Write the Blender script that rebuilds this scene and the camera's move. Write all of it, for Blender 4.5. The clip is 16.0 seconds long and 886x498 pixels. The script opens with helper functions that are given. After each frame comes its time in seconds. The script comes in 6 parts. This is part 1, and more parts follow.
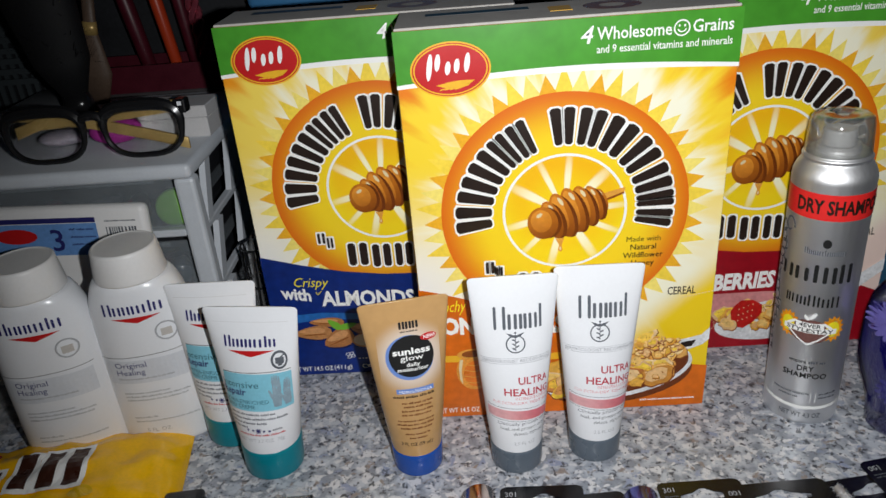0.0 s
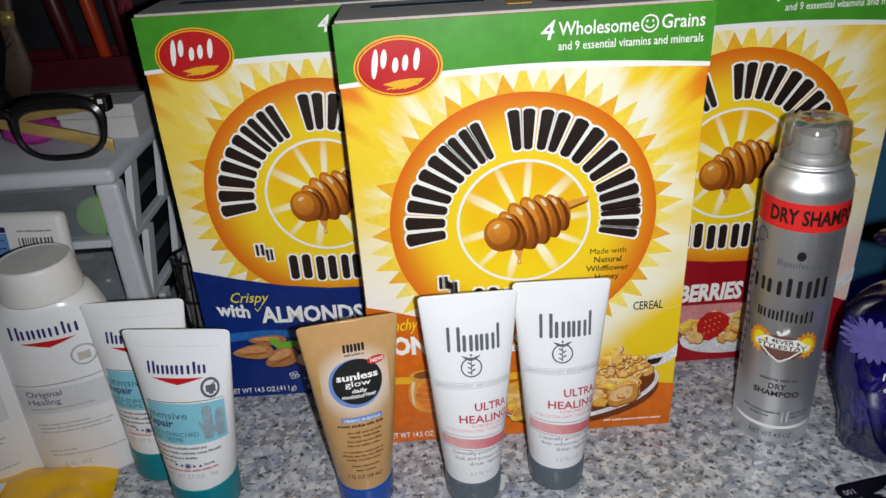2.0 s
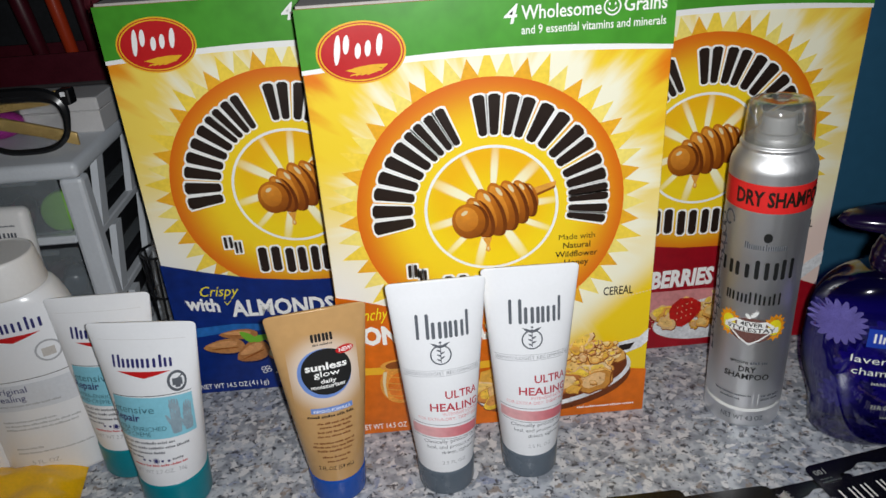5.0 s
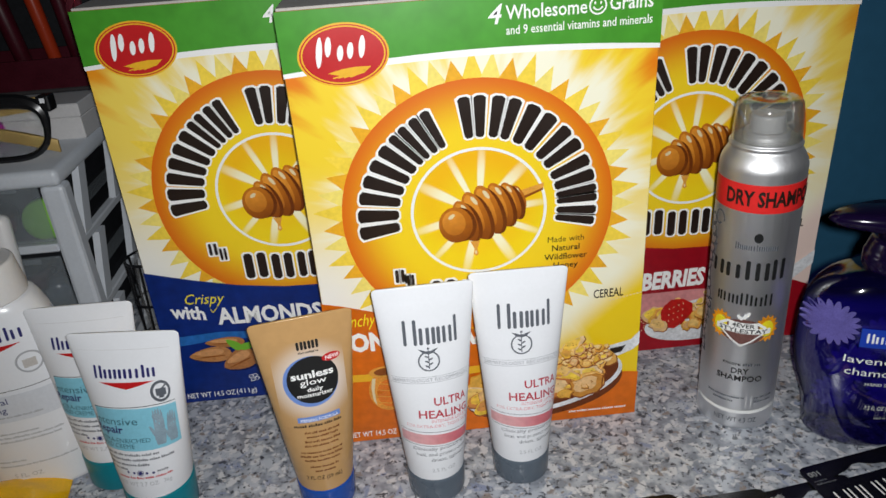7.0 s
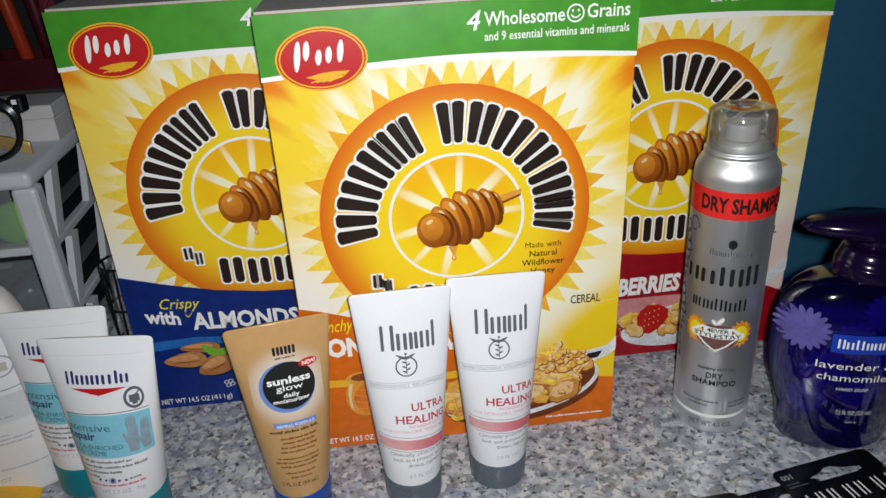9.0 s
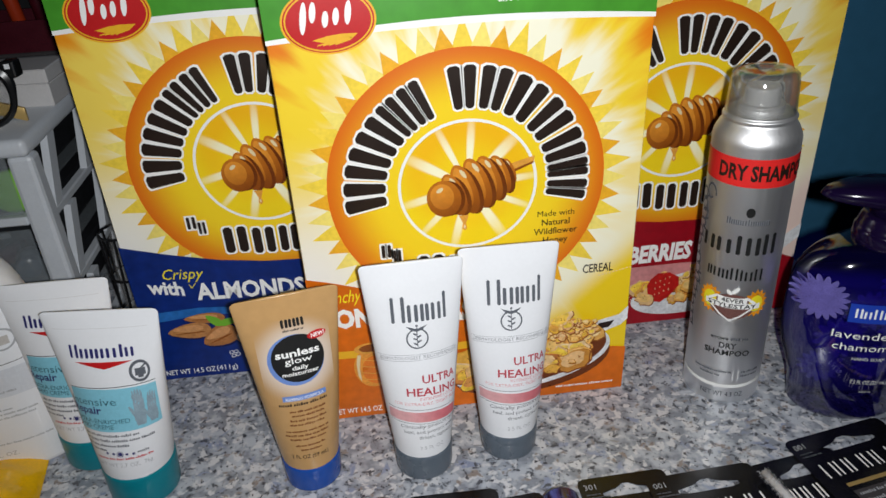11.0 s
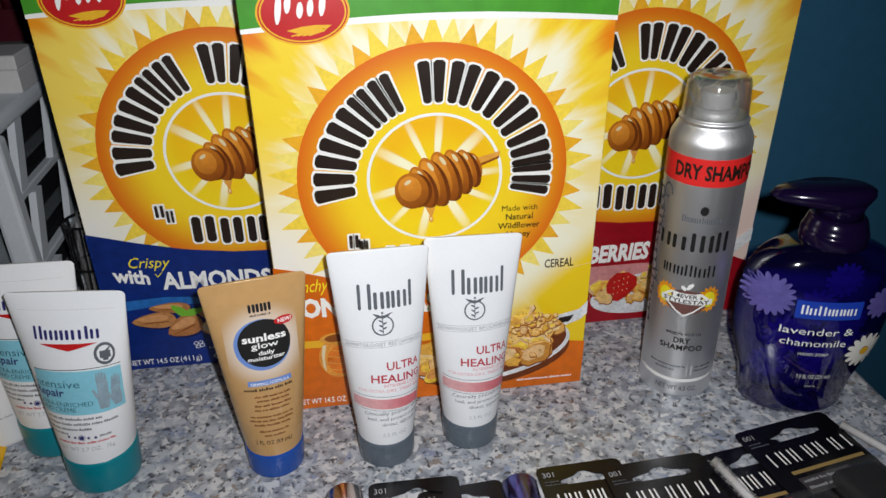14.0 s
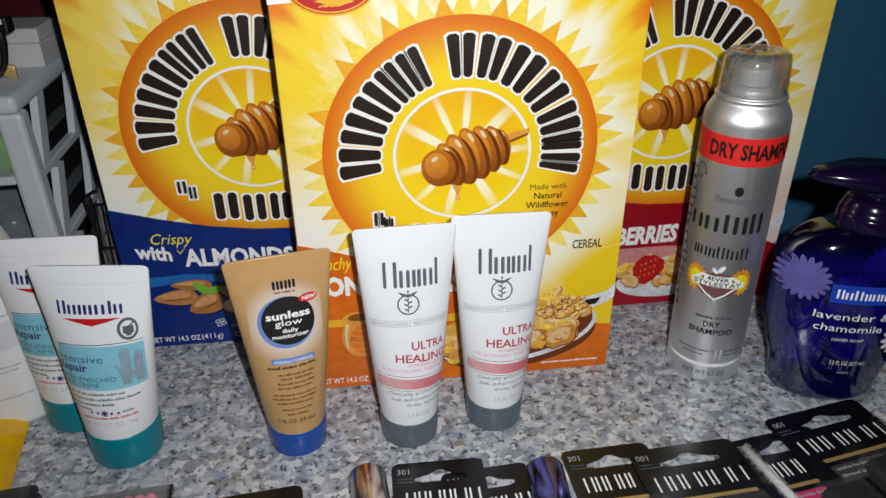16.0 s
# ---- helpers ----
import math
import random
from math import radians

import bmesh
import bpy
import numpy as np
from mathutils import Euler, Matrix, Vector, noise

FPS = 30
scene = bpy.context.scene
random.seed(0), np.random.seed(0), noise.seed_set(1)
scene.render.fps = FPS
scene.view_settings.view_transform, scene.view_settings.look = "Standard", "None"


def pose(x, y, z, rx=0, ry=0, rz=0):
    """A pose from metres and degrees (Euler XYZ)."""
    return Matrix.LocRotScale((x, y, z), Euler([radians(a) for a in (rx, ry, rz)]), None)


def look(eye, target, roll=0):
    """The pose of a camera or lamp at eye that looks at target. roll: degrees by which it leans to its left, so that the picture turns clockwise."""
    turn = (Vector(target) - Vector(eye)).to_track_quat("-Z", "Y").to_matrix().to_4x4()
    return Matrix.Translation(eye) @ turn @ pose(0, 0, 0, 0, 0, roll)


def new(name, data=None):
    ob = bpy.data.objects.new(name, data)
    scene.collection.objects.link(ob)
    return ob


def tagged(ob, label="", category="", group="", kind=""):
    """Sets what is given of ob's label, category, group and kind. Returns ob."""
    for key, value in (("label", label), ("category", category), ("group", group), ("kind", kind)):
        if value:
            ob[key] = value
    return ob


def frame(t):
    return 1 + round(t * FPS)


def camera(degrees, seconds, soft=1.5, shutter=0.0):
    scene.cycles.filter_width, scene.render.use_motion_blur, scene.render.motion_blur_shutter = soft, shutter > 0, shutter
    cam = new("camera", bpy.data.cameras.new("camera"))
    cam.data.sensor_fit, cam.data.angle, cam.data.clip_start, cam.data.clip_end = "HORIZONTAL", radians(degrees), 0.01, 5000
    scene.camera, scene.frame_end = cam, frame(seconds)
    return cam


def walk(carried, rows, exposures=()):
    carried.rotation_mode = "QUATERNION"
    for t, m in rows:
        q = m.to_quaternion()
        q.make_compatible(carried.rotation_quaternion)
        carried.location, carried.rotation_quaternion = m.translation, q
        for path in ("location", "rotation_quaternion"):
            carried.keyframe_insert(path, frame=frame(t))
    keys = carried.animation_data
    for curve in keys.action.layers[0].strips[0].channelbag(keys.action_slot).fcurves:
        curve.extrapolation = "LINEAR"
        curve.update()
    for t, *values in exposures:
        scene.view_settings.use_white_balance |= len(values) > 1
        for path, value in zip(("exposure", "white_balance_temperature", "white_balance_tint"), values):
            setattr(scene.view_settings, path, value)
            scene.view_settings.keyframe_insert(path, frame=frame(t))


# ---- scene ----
cam = camera(62.1, 16.0)
PATH = [
    (0, (0.059, 0.078, 0.351), (-0.027, 1.86, -0.554), -4.8),
    (0.5, (0.073, 0.094, 0.351), (0.013, 1.873, -0.559), -4.3),
    (1, (0.073, 0.101, 0.348), (0.019, 1.881, -0.562), -4.0),
    (1.5, (0.065, 0.115, 0.346), (0.045, 1.906, -0.545), -4.6),
    (2, (0.063, 0.117, 0.341), (0.091, 1.894, -0.575), -3.4),
    (2.5, (0.065, 0.113, 0.342), (0.083, 1.896, -0.562), -3.3),
    (3, (0.068, 0.11, 0.341), (0.095, 1.891, -0.569), -3.4),
    (3.5, (0.068, 0.111, 0.338), (0.1, 1.891, -0.574), -3.4),
    (4, (0.069, 0.113, 0.337), (0.113, 1.888, -0.585), -3.1),
    (4.2, (0.07, 0.113, 0.335), (0.129, 1.889, -0.583), -3.3),
    (6.5, (0.074, 0.121, 0.332), (0.15, 1.896, -0.587), -4.1),
    (7, (0.076, 0.121, 0.331), (0.163, 1.898, -0.583), -4.2),
    (7.5, (0.074, 0.123, 0.33), (0.197, 1.892, -0.595), -2.8),
    (8, (0.072, 0.119, 0.332), (0.195, 1.895, -0.58), -3.0),
    (8.5, (0.075, 0.12, 0.334), (0.205, 1.898, -0.574), -3.3),
    (9, (0.076, 0.121, 0.331), (0.224, 1.899, -0.574), -3.1),
    (11.3, (0.069, 0.133, 0.329), (0.219, 1.86, -0.668), -3.3),
    (11.5, (0.07, 0.13, 0.327), (0.265, 1.854, -0.668), -2.0),
    (12, (0.072, 0.128, 0.325), (0.248, 1.859, -0.662), -1.8),
    (12.5, (0.07, 0.122, 0.323), (0.265, 1.851, -0.664), -1.1),
    (13, (0.071, 0.127, 0.319), (0.295, 1.844, -0.682), -0.9),
    (13.5, (0.07, 0.124, 0.321), (0.319, 1.85, -0.659), -0.8),
    (14, (0.066, 0.117, 0.323), (0.314, 1.854, -0.637), -0.5),
    (14.5, (0.059, 0.115, 0.323), (0.316, 1.853, -0.632), -0.1),
    (15, (0.066, 0.117, 0.323), (0.325, 1.859, -0.625), -1.2),
    (15.5, (0.068, 0.123, 0.321), (0.331, 1.855, -0.642), -1.0),
    (16, (0.06, 0.123, 0.316), (0.266, 1.846, -0.679), -0.5),
]
walk(cam, [(t, look(eye, target, roll)) for t, eye, target, roll in PATH],
     [(0, 0.07), (1.3, 0.07), (2.2, -0.01), (4.2, -0.02), (16, -0.04)])

# ---- light: the phone's own LED beside the lens, in a dim room ----
world = bpy.data.worlds.new("room_dark")
world.use_nodes = True
world.node_tree.nodes["Background"].inputs[0].default_value = (0.02, 0.022, 0.03, 1)
world.node_tree.nodes["Background"].inputs[1].default_value = 0.1
scene.world = world
led = bpy.data.lights.new("phone_led", "SPOT")
led.energy, led.color, led.shadow_soft_size = 8.2, (0.955, 0.972, 0.985), 0.004
led.spot_size, led.spot_blend = radians(121), 1.0
lamp = new("phone_led", led)
lamp.matrix_world = look((0.083, 0.112, 0.337), (0.137, 0.5, 0.150))


# ---- materials ----
def nodes_of(name):
    m = bpy.data.materials.new(name)
    m.use_nodes = True
    t = m.node_tree
    return m, t, t.nodes["Principled BSDF"]


def mat(name, col, rough=0.5, metal=0.0, vary=0.06, scale=60.0, bump=0.0, bscale=400.0, coat=0.0, rvary=0.08, trans=0.0, ior=1.45, alpha=1.0):
    """Plain surface with a two-scale tint, uneven gloss and fine relief."""
    m, t, b = nodes_of(name)
    n, l = t.nodes, t.links
    co = n.new("ShaderNodeTexCoord")
    big, fine = n.new("ShaderNodeTexNoise"), n.new("ShaderNodeTexNoise")
    big.inputs["Scale"].default_value, fine.inputs["Scale"].default_value = scale, scale * 9
    big.inputs["Detail"].default_value = 4
    for k in (big, fine):
        l.new(co.outputs["Object"], k.inputs["Vector"])
    add = n.new("ShaderNodeMath"); add.operation = "ADD"
    l.new(big.outputs[0], add.inputs[0]); l.new(fine.outputs[0], add.inputs[1])
    mr = n.new("ShaderNodeMapRange")
    mr.inputs[1].default_value, mr.inputs[2].default_value = 0.6, 1.4
    mr.inputs[3].default_value, mr.inputs[4].default_value = 1 - vary, 1 + vary
    l.new(add.outputs[0], mr.inputs[0])
    mul = n.new("ShaderNodeVectorMath"); mul.operation = "SCALE"
    mul.inputs[0].default_value = col[:3]
    l.new(mr.outputs[0], mul.inputs["Scale"])
    l.new(mul.outputs[0], b.inputs["Base Color"])
    rr = n.new("ShaderNodeMapRange")
    rr.inputs[3].default_value, rr.inputs[4].default_value = max(0.02, rough - rvary), min(1, rough + rvary)
    l.new(big.outputs[0], rr.inputs[0]); l.new(rr.outputs[0], b.inputs["Roughness"])
    b.inputs["Metallic"].default_value = metal
    b.inputs["Coat Weight"].default_value = coat
    b.inputs["Transmission Weight"].default_value = trans
    b.inputs["IOR"].default_value = ior
    b.inputs["Alpha"].default_value = alpha
    if bump:
        nb, bp = n.new("ShaderNodeTexNoise"), n.new("ShaderNodeBump")
        nb.inputs["Scale"].default_value = bscale
        bp.inputs["Strength"].default_value, bp.inputs["Distance"].default_value = bump, 0.0006
        l.new(co.outputs["Object"], nb.inputs["Vector"]); l.new(nb.outputs[0], bp.inputs["Height"])
        l.new(bp.outputs[0], b.inputs["Normal"])
    return m


def granite():
    """Speckled grey laminate: pale ground, grey and bluish clouds, dark and tan flecks."""
    m, t, b = nodes_of("speckled_granite")
    n, l = t.nodes, t.links
    co = n.new("ShaderNodeTexCoord")

    def noise_of(scale, detail=3.0, rough=0.6, dist=0.0):
        k = n.new("ShaderNodeTexNoise")
        k.inputs["Scale"].default_value, k.inputs["Detail"].default_value = scale, detail
        k.inputs["Roughness"].default_value, k.inputs["Distortion"].default_value = rough, dist
        l.new(co.outputs["Object"], k.inputs["Vector"])
        return k.outputs[0]

    def step(src, a, c):
        r = n.new("ShaderNodeMapRange")
        r.inputs[1].default_value, r.inputs[2].default_value = a, c
        l.new(src, r.inputs[0])
        return r.outputs[0]

    def mix(f, a, c):
        k = n.new("ShaderNodeMix"); k.data_type = "RGBA"
        l.new(f, k.inputs[0])
        for s, v in ((6, a), (7, c)):
            if isinstance(v, tuple):
                k.inputs[s].default_value = (*v, 1)
            else:
                l.new(v, k.inputs[s])
        return k.outputs[2]

    c = mix(step(noise_of(95, 2), 0.40, 0.58), (0.46, 0.485, 0.535), (0.245, 0.265, 0.305))
    c = mix(step(noise_of(150, 2, 0.5, 0.4), 0.53, 0.60), c, (0.61, 0.61, 0.63))
    c = mix(step(noise_of(120, 3, 0.6, 0.3), 0.60, 0.66), c, (0.27, 0.23, 0.21))
    c = mix(step(noise_of(70, 3, 0.6, 0.6), 0.60, 0.68), c, (0.26, 0.30, 0.42))
    c = mix(step(noise_of(190, 3, 0.65, 0.5), 0.575, 0.64), c, (0.085, 0.09, 0.105))
    c = mix(step(noise_of(380, 2, 0.6), 0.62, 0.68), c, (0.045, 0.045, 0.055))
    l.new(c, b.inputs["Base Color"])
    r = step(noise_of(40), 0.2, 0.9)
    rr = n.new("ShaderNodeMapRange"); rr.inputs[3].default_value, rr.inputs[4].default_value = 0.16, 0.34
    l.new(r, rr.inputs[0]); l.new(rr.outputs[0], b.inputs["Roughness"])
    bp = n.new("ShaderNodeBump"); bp.inputs["Strength"].default_value, bp.inputs["Distance"].default_value = 0.12, 0.0004
    l.new(noise_of(600), bp.inputs["Height"]); l.new(bp.outputs[0], b.inputs["Normal"])
    return m


def carton(name, centre, glow, corner, low):
    """Printed carton face: white round the sun, then a glow, then the strong colour of the upper corners; low: tint of the lower right."""
    m, t, b = nodes_of(name)
    n, l = t.nodes, t.links
    co = n.new("ShaderNodeTexCoord")
    sep = n.new("ShaderNodeSeparateXYZ"); l.new(co.outputs["Object"], sep.inputs[0])

    def math_of(op, a, c=None):
        k = n.new("ShaderNodeMath"); k.operation = op
        for i, v in enumerate((a, c)):
            if v is None:
                continue
            if isinstance(v, (int, float)):
                k.inputs[i].default_value = v
            else:
                l.new(v, k.inputs[i])
        return k.outputs[0]

    def ramp(src, a, c):
        r = n.new("ShaderNodeMapRange"); r.interpolation_type = "SMOOTHSTEP"
        r.inputs[1].default_value, r.inputs[2].default_value = a, c
        l.new(src, r.inputs[0])
        return r.outputs[0]

    def mix(f, a, c):
        k = n.new("ShaderNodeMix"); k.data_type = "RGBA"
        l.new(f, k.inputs[0])
        for s, v in ((6, a), (7, c)):
            if isinstance(v, tuple):
                k.inputs[s].default_value = (*v, 1)
            else:
                l.new(v, k.inputs[s])
        return k.outputs[2]

    x, z = sep.outputs[0], sep.outputs[2]
    dx, dz = math_of("SUBTRACT", x, 0.0965), math_of("SUBTRACT", z, 0.1574)
    # printed streaks that run out from the sun
    ang = math_of("ARCTAN2", dz, dx)
    comb = n.new("ShaderNodeCombineXYZ")
    l.new(math_of("MULTIPLY", math_of("COSINE", ang), 3.2), comb.inputs[0]); l.new(math_of("MULTIPLY", math_of("SINE", ang), 3.2), comb.inputs[1])
    d = math_of("SQRT", math_of("ADD", math_of("MULTIPLY", dx, dx), math_of("MULTIPLY", math_of("MULTIPLY", dz, dz), 0.80)))
    l.new(math_of("MULTIPLY", d, 7.0), comb.inputs[2])
    nz = n.new("ShaderNodeTexNoise"); nz.inputs["Scale"].default_value, nz.inputs["Detail"].default_value = 2.6, 3
    l.new(comb.outputs[0], nz.inputs["Vector"])
    streak = math_of("MULTIPLY", math_of("SUBTRACT", nz.outputs[0], 0.5), 0.075)
    d = math_of("ADD", d, streak)
    up = ramp(z, 0.085, 0.20)
    west = math_of("SUBTRACT", 1.0, ramp(x, 0.02, 0.11))
    side = math_of("ADD", math_of("MULTIPLY", west, 0.014), d)
    c = mix(math_of("MULTIPLY", ramp(side, 0.078, 0.108), up), centre, glow)
    c = mix(math_of("MULTIPLY", ramp(d, 0.104, 0.132), ramp(z, 0.165, 0.24)), c, corner)
    lowr = math_of("MULTIPLY", ramp(math_of("ADD", x, streak), 0.105, 0.165), math_of("SUBTRACT", 1.0, ramp(math_of("SUBTRACT", z, math_of("MULTIPLY", math_of("SUBTRACT", x, 0.16), 0.9)), 0.066, 0.096)))
    c = mix(lowr, c, low)
    left = math_of("MULTIPLY", math_of("SUBTRACT", 1.0, ramp(x, 0.004, 0.05)), math_of("SUBTRACT", 1.0, ramp(z, 0.10, 0.17)))
    c = mix(left, c, (0.84, 0.83, 0.78))
    l.new(c, b.inputs["Base Color"])
    b.inputs["Roughness"].default_value = 0.36
    gr = n.new("ShaderNodeTexNoise"); gr.inputs["Scale"].default_value = 45
    bp = n.new("ShaderNodeBump"); bp.inputs["Strength"].default_value, bp.inputs["Distance"].default_value = 0.15, 0.0012
    l.new(co.outputs["Object"], gr.inputs["Vector"]); l.new(gr.outputs[0], bp.inputs["Height"]); l.new(bp.outputs[0], b.inputs["Normal"])
    return m


def radial(name, inner, outer, r0, r1, centre=(0.0975, 0.1585), rough=0.36):
    """Colour that changes from the middle of a disc to its rim."""
    m, t, b = nodes_of(name)
    n, l = t.nodes, t.links
    co, d = n.new("ShaderNodeTexCoord"), n.new("ShaderNodeVectorMath")
    d.operation = "DISTANCE"
    flat = n.new("ShaderNodeVectorMath"); flat.operation = "MULTIPLY"; flat.inputs[1].default_value = (1, 0, 1)
    l.new(co.outputs["Object"], flat.inputs[0]); l.new(flat.outputs[0], d.inputs[0])
    d.inputs[1].default_value = (centre[0], 0, centre[1])
    r = n.new("ShaderNodeMapRange"); r.interpolation_type = "SMOOTHSTEP"
    r.inputs[1].default_value, r.inputs[2].default_value = r0, r1
    l.new(d.outputs["Value"], r.inputs[0])
    k = n.new("ShaderNodeMix"); k.data_type = "RGBA"
    l.new(r.outputs[0], k.inputs[0]); k.inputs[6].default_value, k.inputs[7].default_value = (*inner, 1), (*outer, 1)
    l.new(k.outputs[2], b.inputs["Base Color"])
    b.inputs["Roughness"].default_value = rough
    return m


def star_core(name, centre, reach):
    """Printed glow: white beams of uneven width that fan out over yellow, amber towards the rim."""
    m, t, b = nodes_of(name)
    n, l = t.nodes, t.links
    co, sep = n.new("ShaderNodeTexCoord"), n.new("ShaderNodeSeparateXYZ")
    l.new(co.outputs["Object"], sep.inputs[0])

    def calc(op, a, c=None):
        k = n.new("ShaderNodeMath"); k.operation = op
        for i, v in enumerate((a, c)):
            if isinstance(v, (int, float)):
                k.inputs[i].default_value = v
            elif v is not None:
                l.new(v, k.inputs[i])
        return k.outputs[0]

    def span(src, a, c):
        r = n.new("ShaderNodeMapRange"); r.interpolation_type = "SMOOTHSTEP"
        r.inputs[1].default_value, r.inputs[2].default_value = a, c
        l.new(src, r.inputs[0])
        return r.outputs[0]

    def mix(f, a, c):
        k = n.new("ShaderNodeMix"); k.data_type = "RGBA"
        l.new(f, k.inputs[0])
        for q, v in ((6, a), (7, c)):
            if isinstance(v, tuple):
                k.inputs[q].default_value = (*v, 1)
            else:
                l.new(v, k.inputs[q])
        return k.outputs[2]

    dx, dz = calc("SUBTRACT", sep.outputs[0], centre[0]), calc("SUBTRACT", sep.outputs[2], centre[1])
    r = calc("SQRT", calc("ADD", calc("MULTIPLY", dx, dx), calc("MULTIPLY", dz, dz)))
    a = calc("ARCTAN2", dz, dx)
    wob = calc("MULTIPLY", calc("SINE", calc("ADD", calc("MULTIPLY", a, 3.0), 0.8)), 0.9)
    beam = calc("ADD", calc("MULTIPLY", calc("SINE", calc("ADD", calc("MULTIPLY", a, 10.0), wob)), 0.5), 0.5)
    edge = calc("ADD", 0.42, calc("MULTIPLY", calc("DIVIDE", r, reach), 0.42))
    lit = span(calc("SUBTRACT", beam, edge), 0.0, 0.22)
    lit = calc("MULTIPLY", lit, calc("SUBTRACT", 1.0, calc("MULTIPLY", span(r, reach * 0.55, reach * 1.05), 0.6)))
    base = mix(span(r, reach * 0.3, reach), (0.88, 0.62, 0.01), (0.86, 0.44, 0.004))
    base = mix(span(calc("SUBTRACT", r, calc("MULTIPLY", dz, 0.35)), reach * 0.55, reach * 1.1), base, (0.88, 0.64, 0.01))
    base = mix(lit, base, (0.92, 0.88, 0.60))
    l.new(base, b.inputs["Base Color"])
    b.inputs["Roughness"].default_value = 0.36
    return m


def islands(name, cols, rough=0.45, scale=300.0):
    """One ink or stuff in several shades, a shade for each separate piece, with fine mottling."""
    m, t, b = nodes_of(name)
    n, l = t.nodes, t.links
    g, rp = n.new("ShaderNodeNewGeometry"), n.new("ShaderNodeValToRGB")
    el = rp.color_ramp.elements
    while len(el) < len(cols):
        el.new(0.5)
    for i, c in enumerate(cols):
        el[i].position, el[i].color = i / (len(cols) - 1), (*c, 1)
    co, nz = n.new("ShaderNodeTexCoord"), n.new("ShaderNodeTexNoise")
    nz.inputs["Scale"].default_value = scale
    l.new(co.outputs["Object"], nz.inputs["Vector"])
    mr = n.new("ShaderNodeMapRange"); mr.inputs[3].default_value, mr.inputs[4].default_value = 0.55, 1.4
    l.new(nz.outputs[0], mr.inputs[0])
    l.new(g.outputs["Random Per Island"], rp.inputs[0])
    mul = n.new("ShaderNodeVectorMath"); mul.operation = "SCALE"
    l.new(rp.outputs[0], mul.inputs[0]); l.new(mr.outputs[0], mul.inputs["Scale"])
    l.new(mul.outputs[0], b.inputs["Base Color"])
    b.inputs["Roughness"].default_value = rough
    return m


def shaded_wood(name, light, dark, a, c, axis):
    """Printed wood with its drawn light side and dark side across one direction."""
    m, t, b = nodes_of(name)
    n, l = t.nodes, t.links
    co, dp = n.new("ShaderNodeTexCoord"), n.new("ShaderNodeVectorMath")
    dp.operation = "DOT_PRODUCT"; dp.inputs[1].default_value = axis
    l.new(co.outputs["Object"], dp.inputs[0])
    r = n.new("ShaderNodeMapRange"); r.interpolation_type = "SMOOTHSTEP"
    r.inputs[1].default_value, r.inputs[2].default_value = a, c
    l.new(dp.outputs["Value"], r.inputs[0])
    nz = n.new("ShaderNodeTexNoise"); nz.inputs["Scale"].default_value = 260
    l.new(co.outputs["Object"], nz.inputs["Vector"])
    k = n.new("ShaderNodeMix"); k.data_type = "RGBA"
    l.new(r.outputs[0], k.inputs[0]); k.inputs[6].default_value, k.inputs[7].default_value = (*dark, 1), (*light, 1)
    mr = n.new("ShaderNodeMapRange"); mr.inputs[3].default_value, mr.inputs[4].default_value = 0.8, 1.2
    l.new(nz.outputs[0], mr.inputs[0])
    mul = n.new("ShaderNodeVectorMath"); mul.operation = "SCALE"
    l.new(k.outputs[2], mul.inputs[0]); l.new(mr.outputs[0], mul.inputs["Scale"]); l.new(mul.outputs[0], b.inputs["Base Color"])
    b.inputs["Roughness"].default_value = 0.3
    return m


def brushed(name, col, rough, stretch=(1, 1, 0.02)):
    m, t, b = nodes_of(name)
    n, l = t.nodes, t.links
    co, mp, nz = n.new("ShaderNodeTexCoord"), n.new("ShaderNodeMapping"), n.new("ShaderNodeTexNoise")
    mp.inputs["Scale"].default_value = stretch
    nz.inputs["Scale"].default_value, nz.inputs["Detail"].default_value = 900, 5
    l.new(co.outputs["Object"], mp.inputs[0]); l.new(mp.outputs[0], nz.inputs["Vector"])
    mr = n.new("ShaderNodeMapRange"); mr.inputs[3].default_value, mr.inputs[4].default_value = rough - 0.05, rough + 0.06
    l.new(nz.outputs[0], mr.inputs[0]); l.new(mr.outputs[0], b.inputs["Roughness"])
    b.inputs["Base Color"].default_value, b.inputs["Metallic"].default_value = (*col, 1), 1
    b.inputs["Anisotropic"].default_value = 0.4
    return m


def clear_plastic(name, tint, haze, share):
    """Thin clear plastic: see-through, glossy at a slant, with a slight haze."""
    m, t, b = nodes_of(name)
    n, l = t.nodes, t.links
    tr, gl, di, fr = n.new("ShaderNodeBsdfTransparent"), n.new("ShaderNodeBsdfGlossy"), n.new("ShaderNodeBsdfDiffuse"), n.new("ShaderNodeLayerWeight")
    tr.inputs[0].default_value, di.inputs[0].default_value = (*tint, 1), (*haze, 1)
    gl.inputs["Roughness"].default_value = 0.07
    fr.inputs["Blend"].default_value = 0.16
    least = n.new("ShaderNodeMath"); least.operation = "ADD"; least.inputs[1].default_value = 0.045
    l.new(fr.outputs["Facing"], least.inputs[0])
    m1, m2 = n.new("ShaderNodeMixShader"), n.new("ShaderNodeMixShader")
    m1.inputs[0].default_value = share
    l.new(tr.outputs[0], m1.inputs[1]); l.new(di.outputs[0], m1.inputs[2])
    l.new(least.outputs[0], m2.inputs[0]); l.new(m1.outputs[0], m2.inputs[1]); l.new(gl.outputs[0], m2.inputs[2])
    out = [k for k in n if k.type == "OUTPUT_MATERIAL"][0]
    l.new(m2.outputs[0], out.inputs["Surface"])
    return m


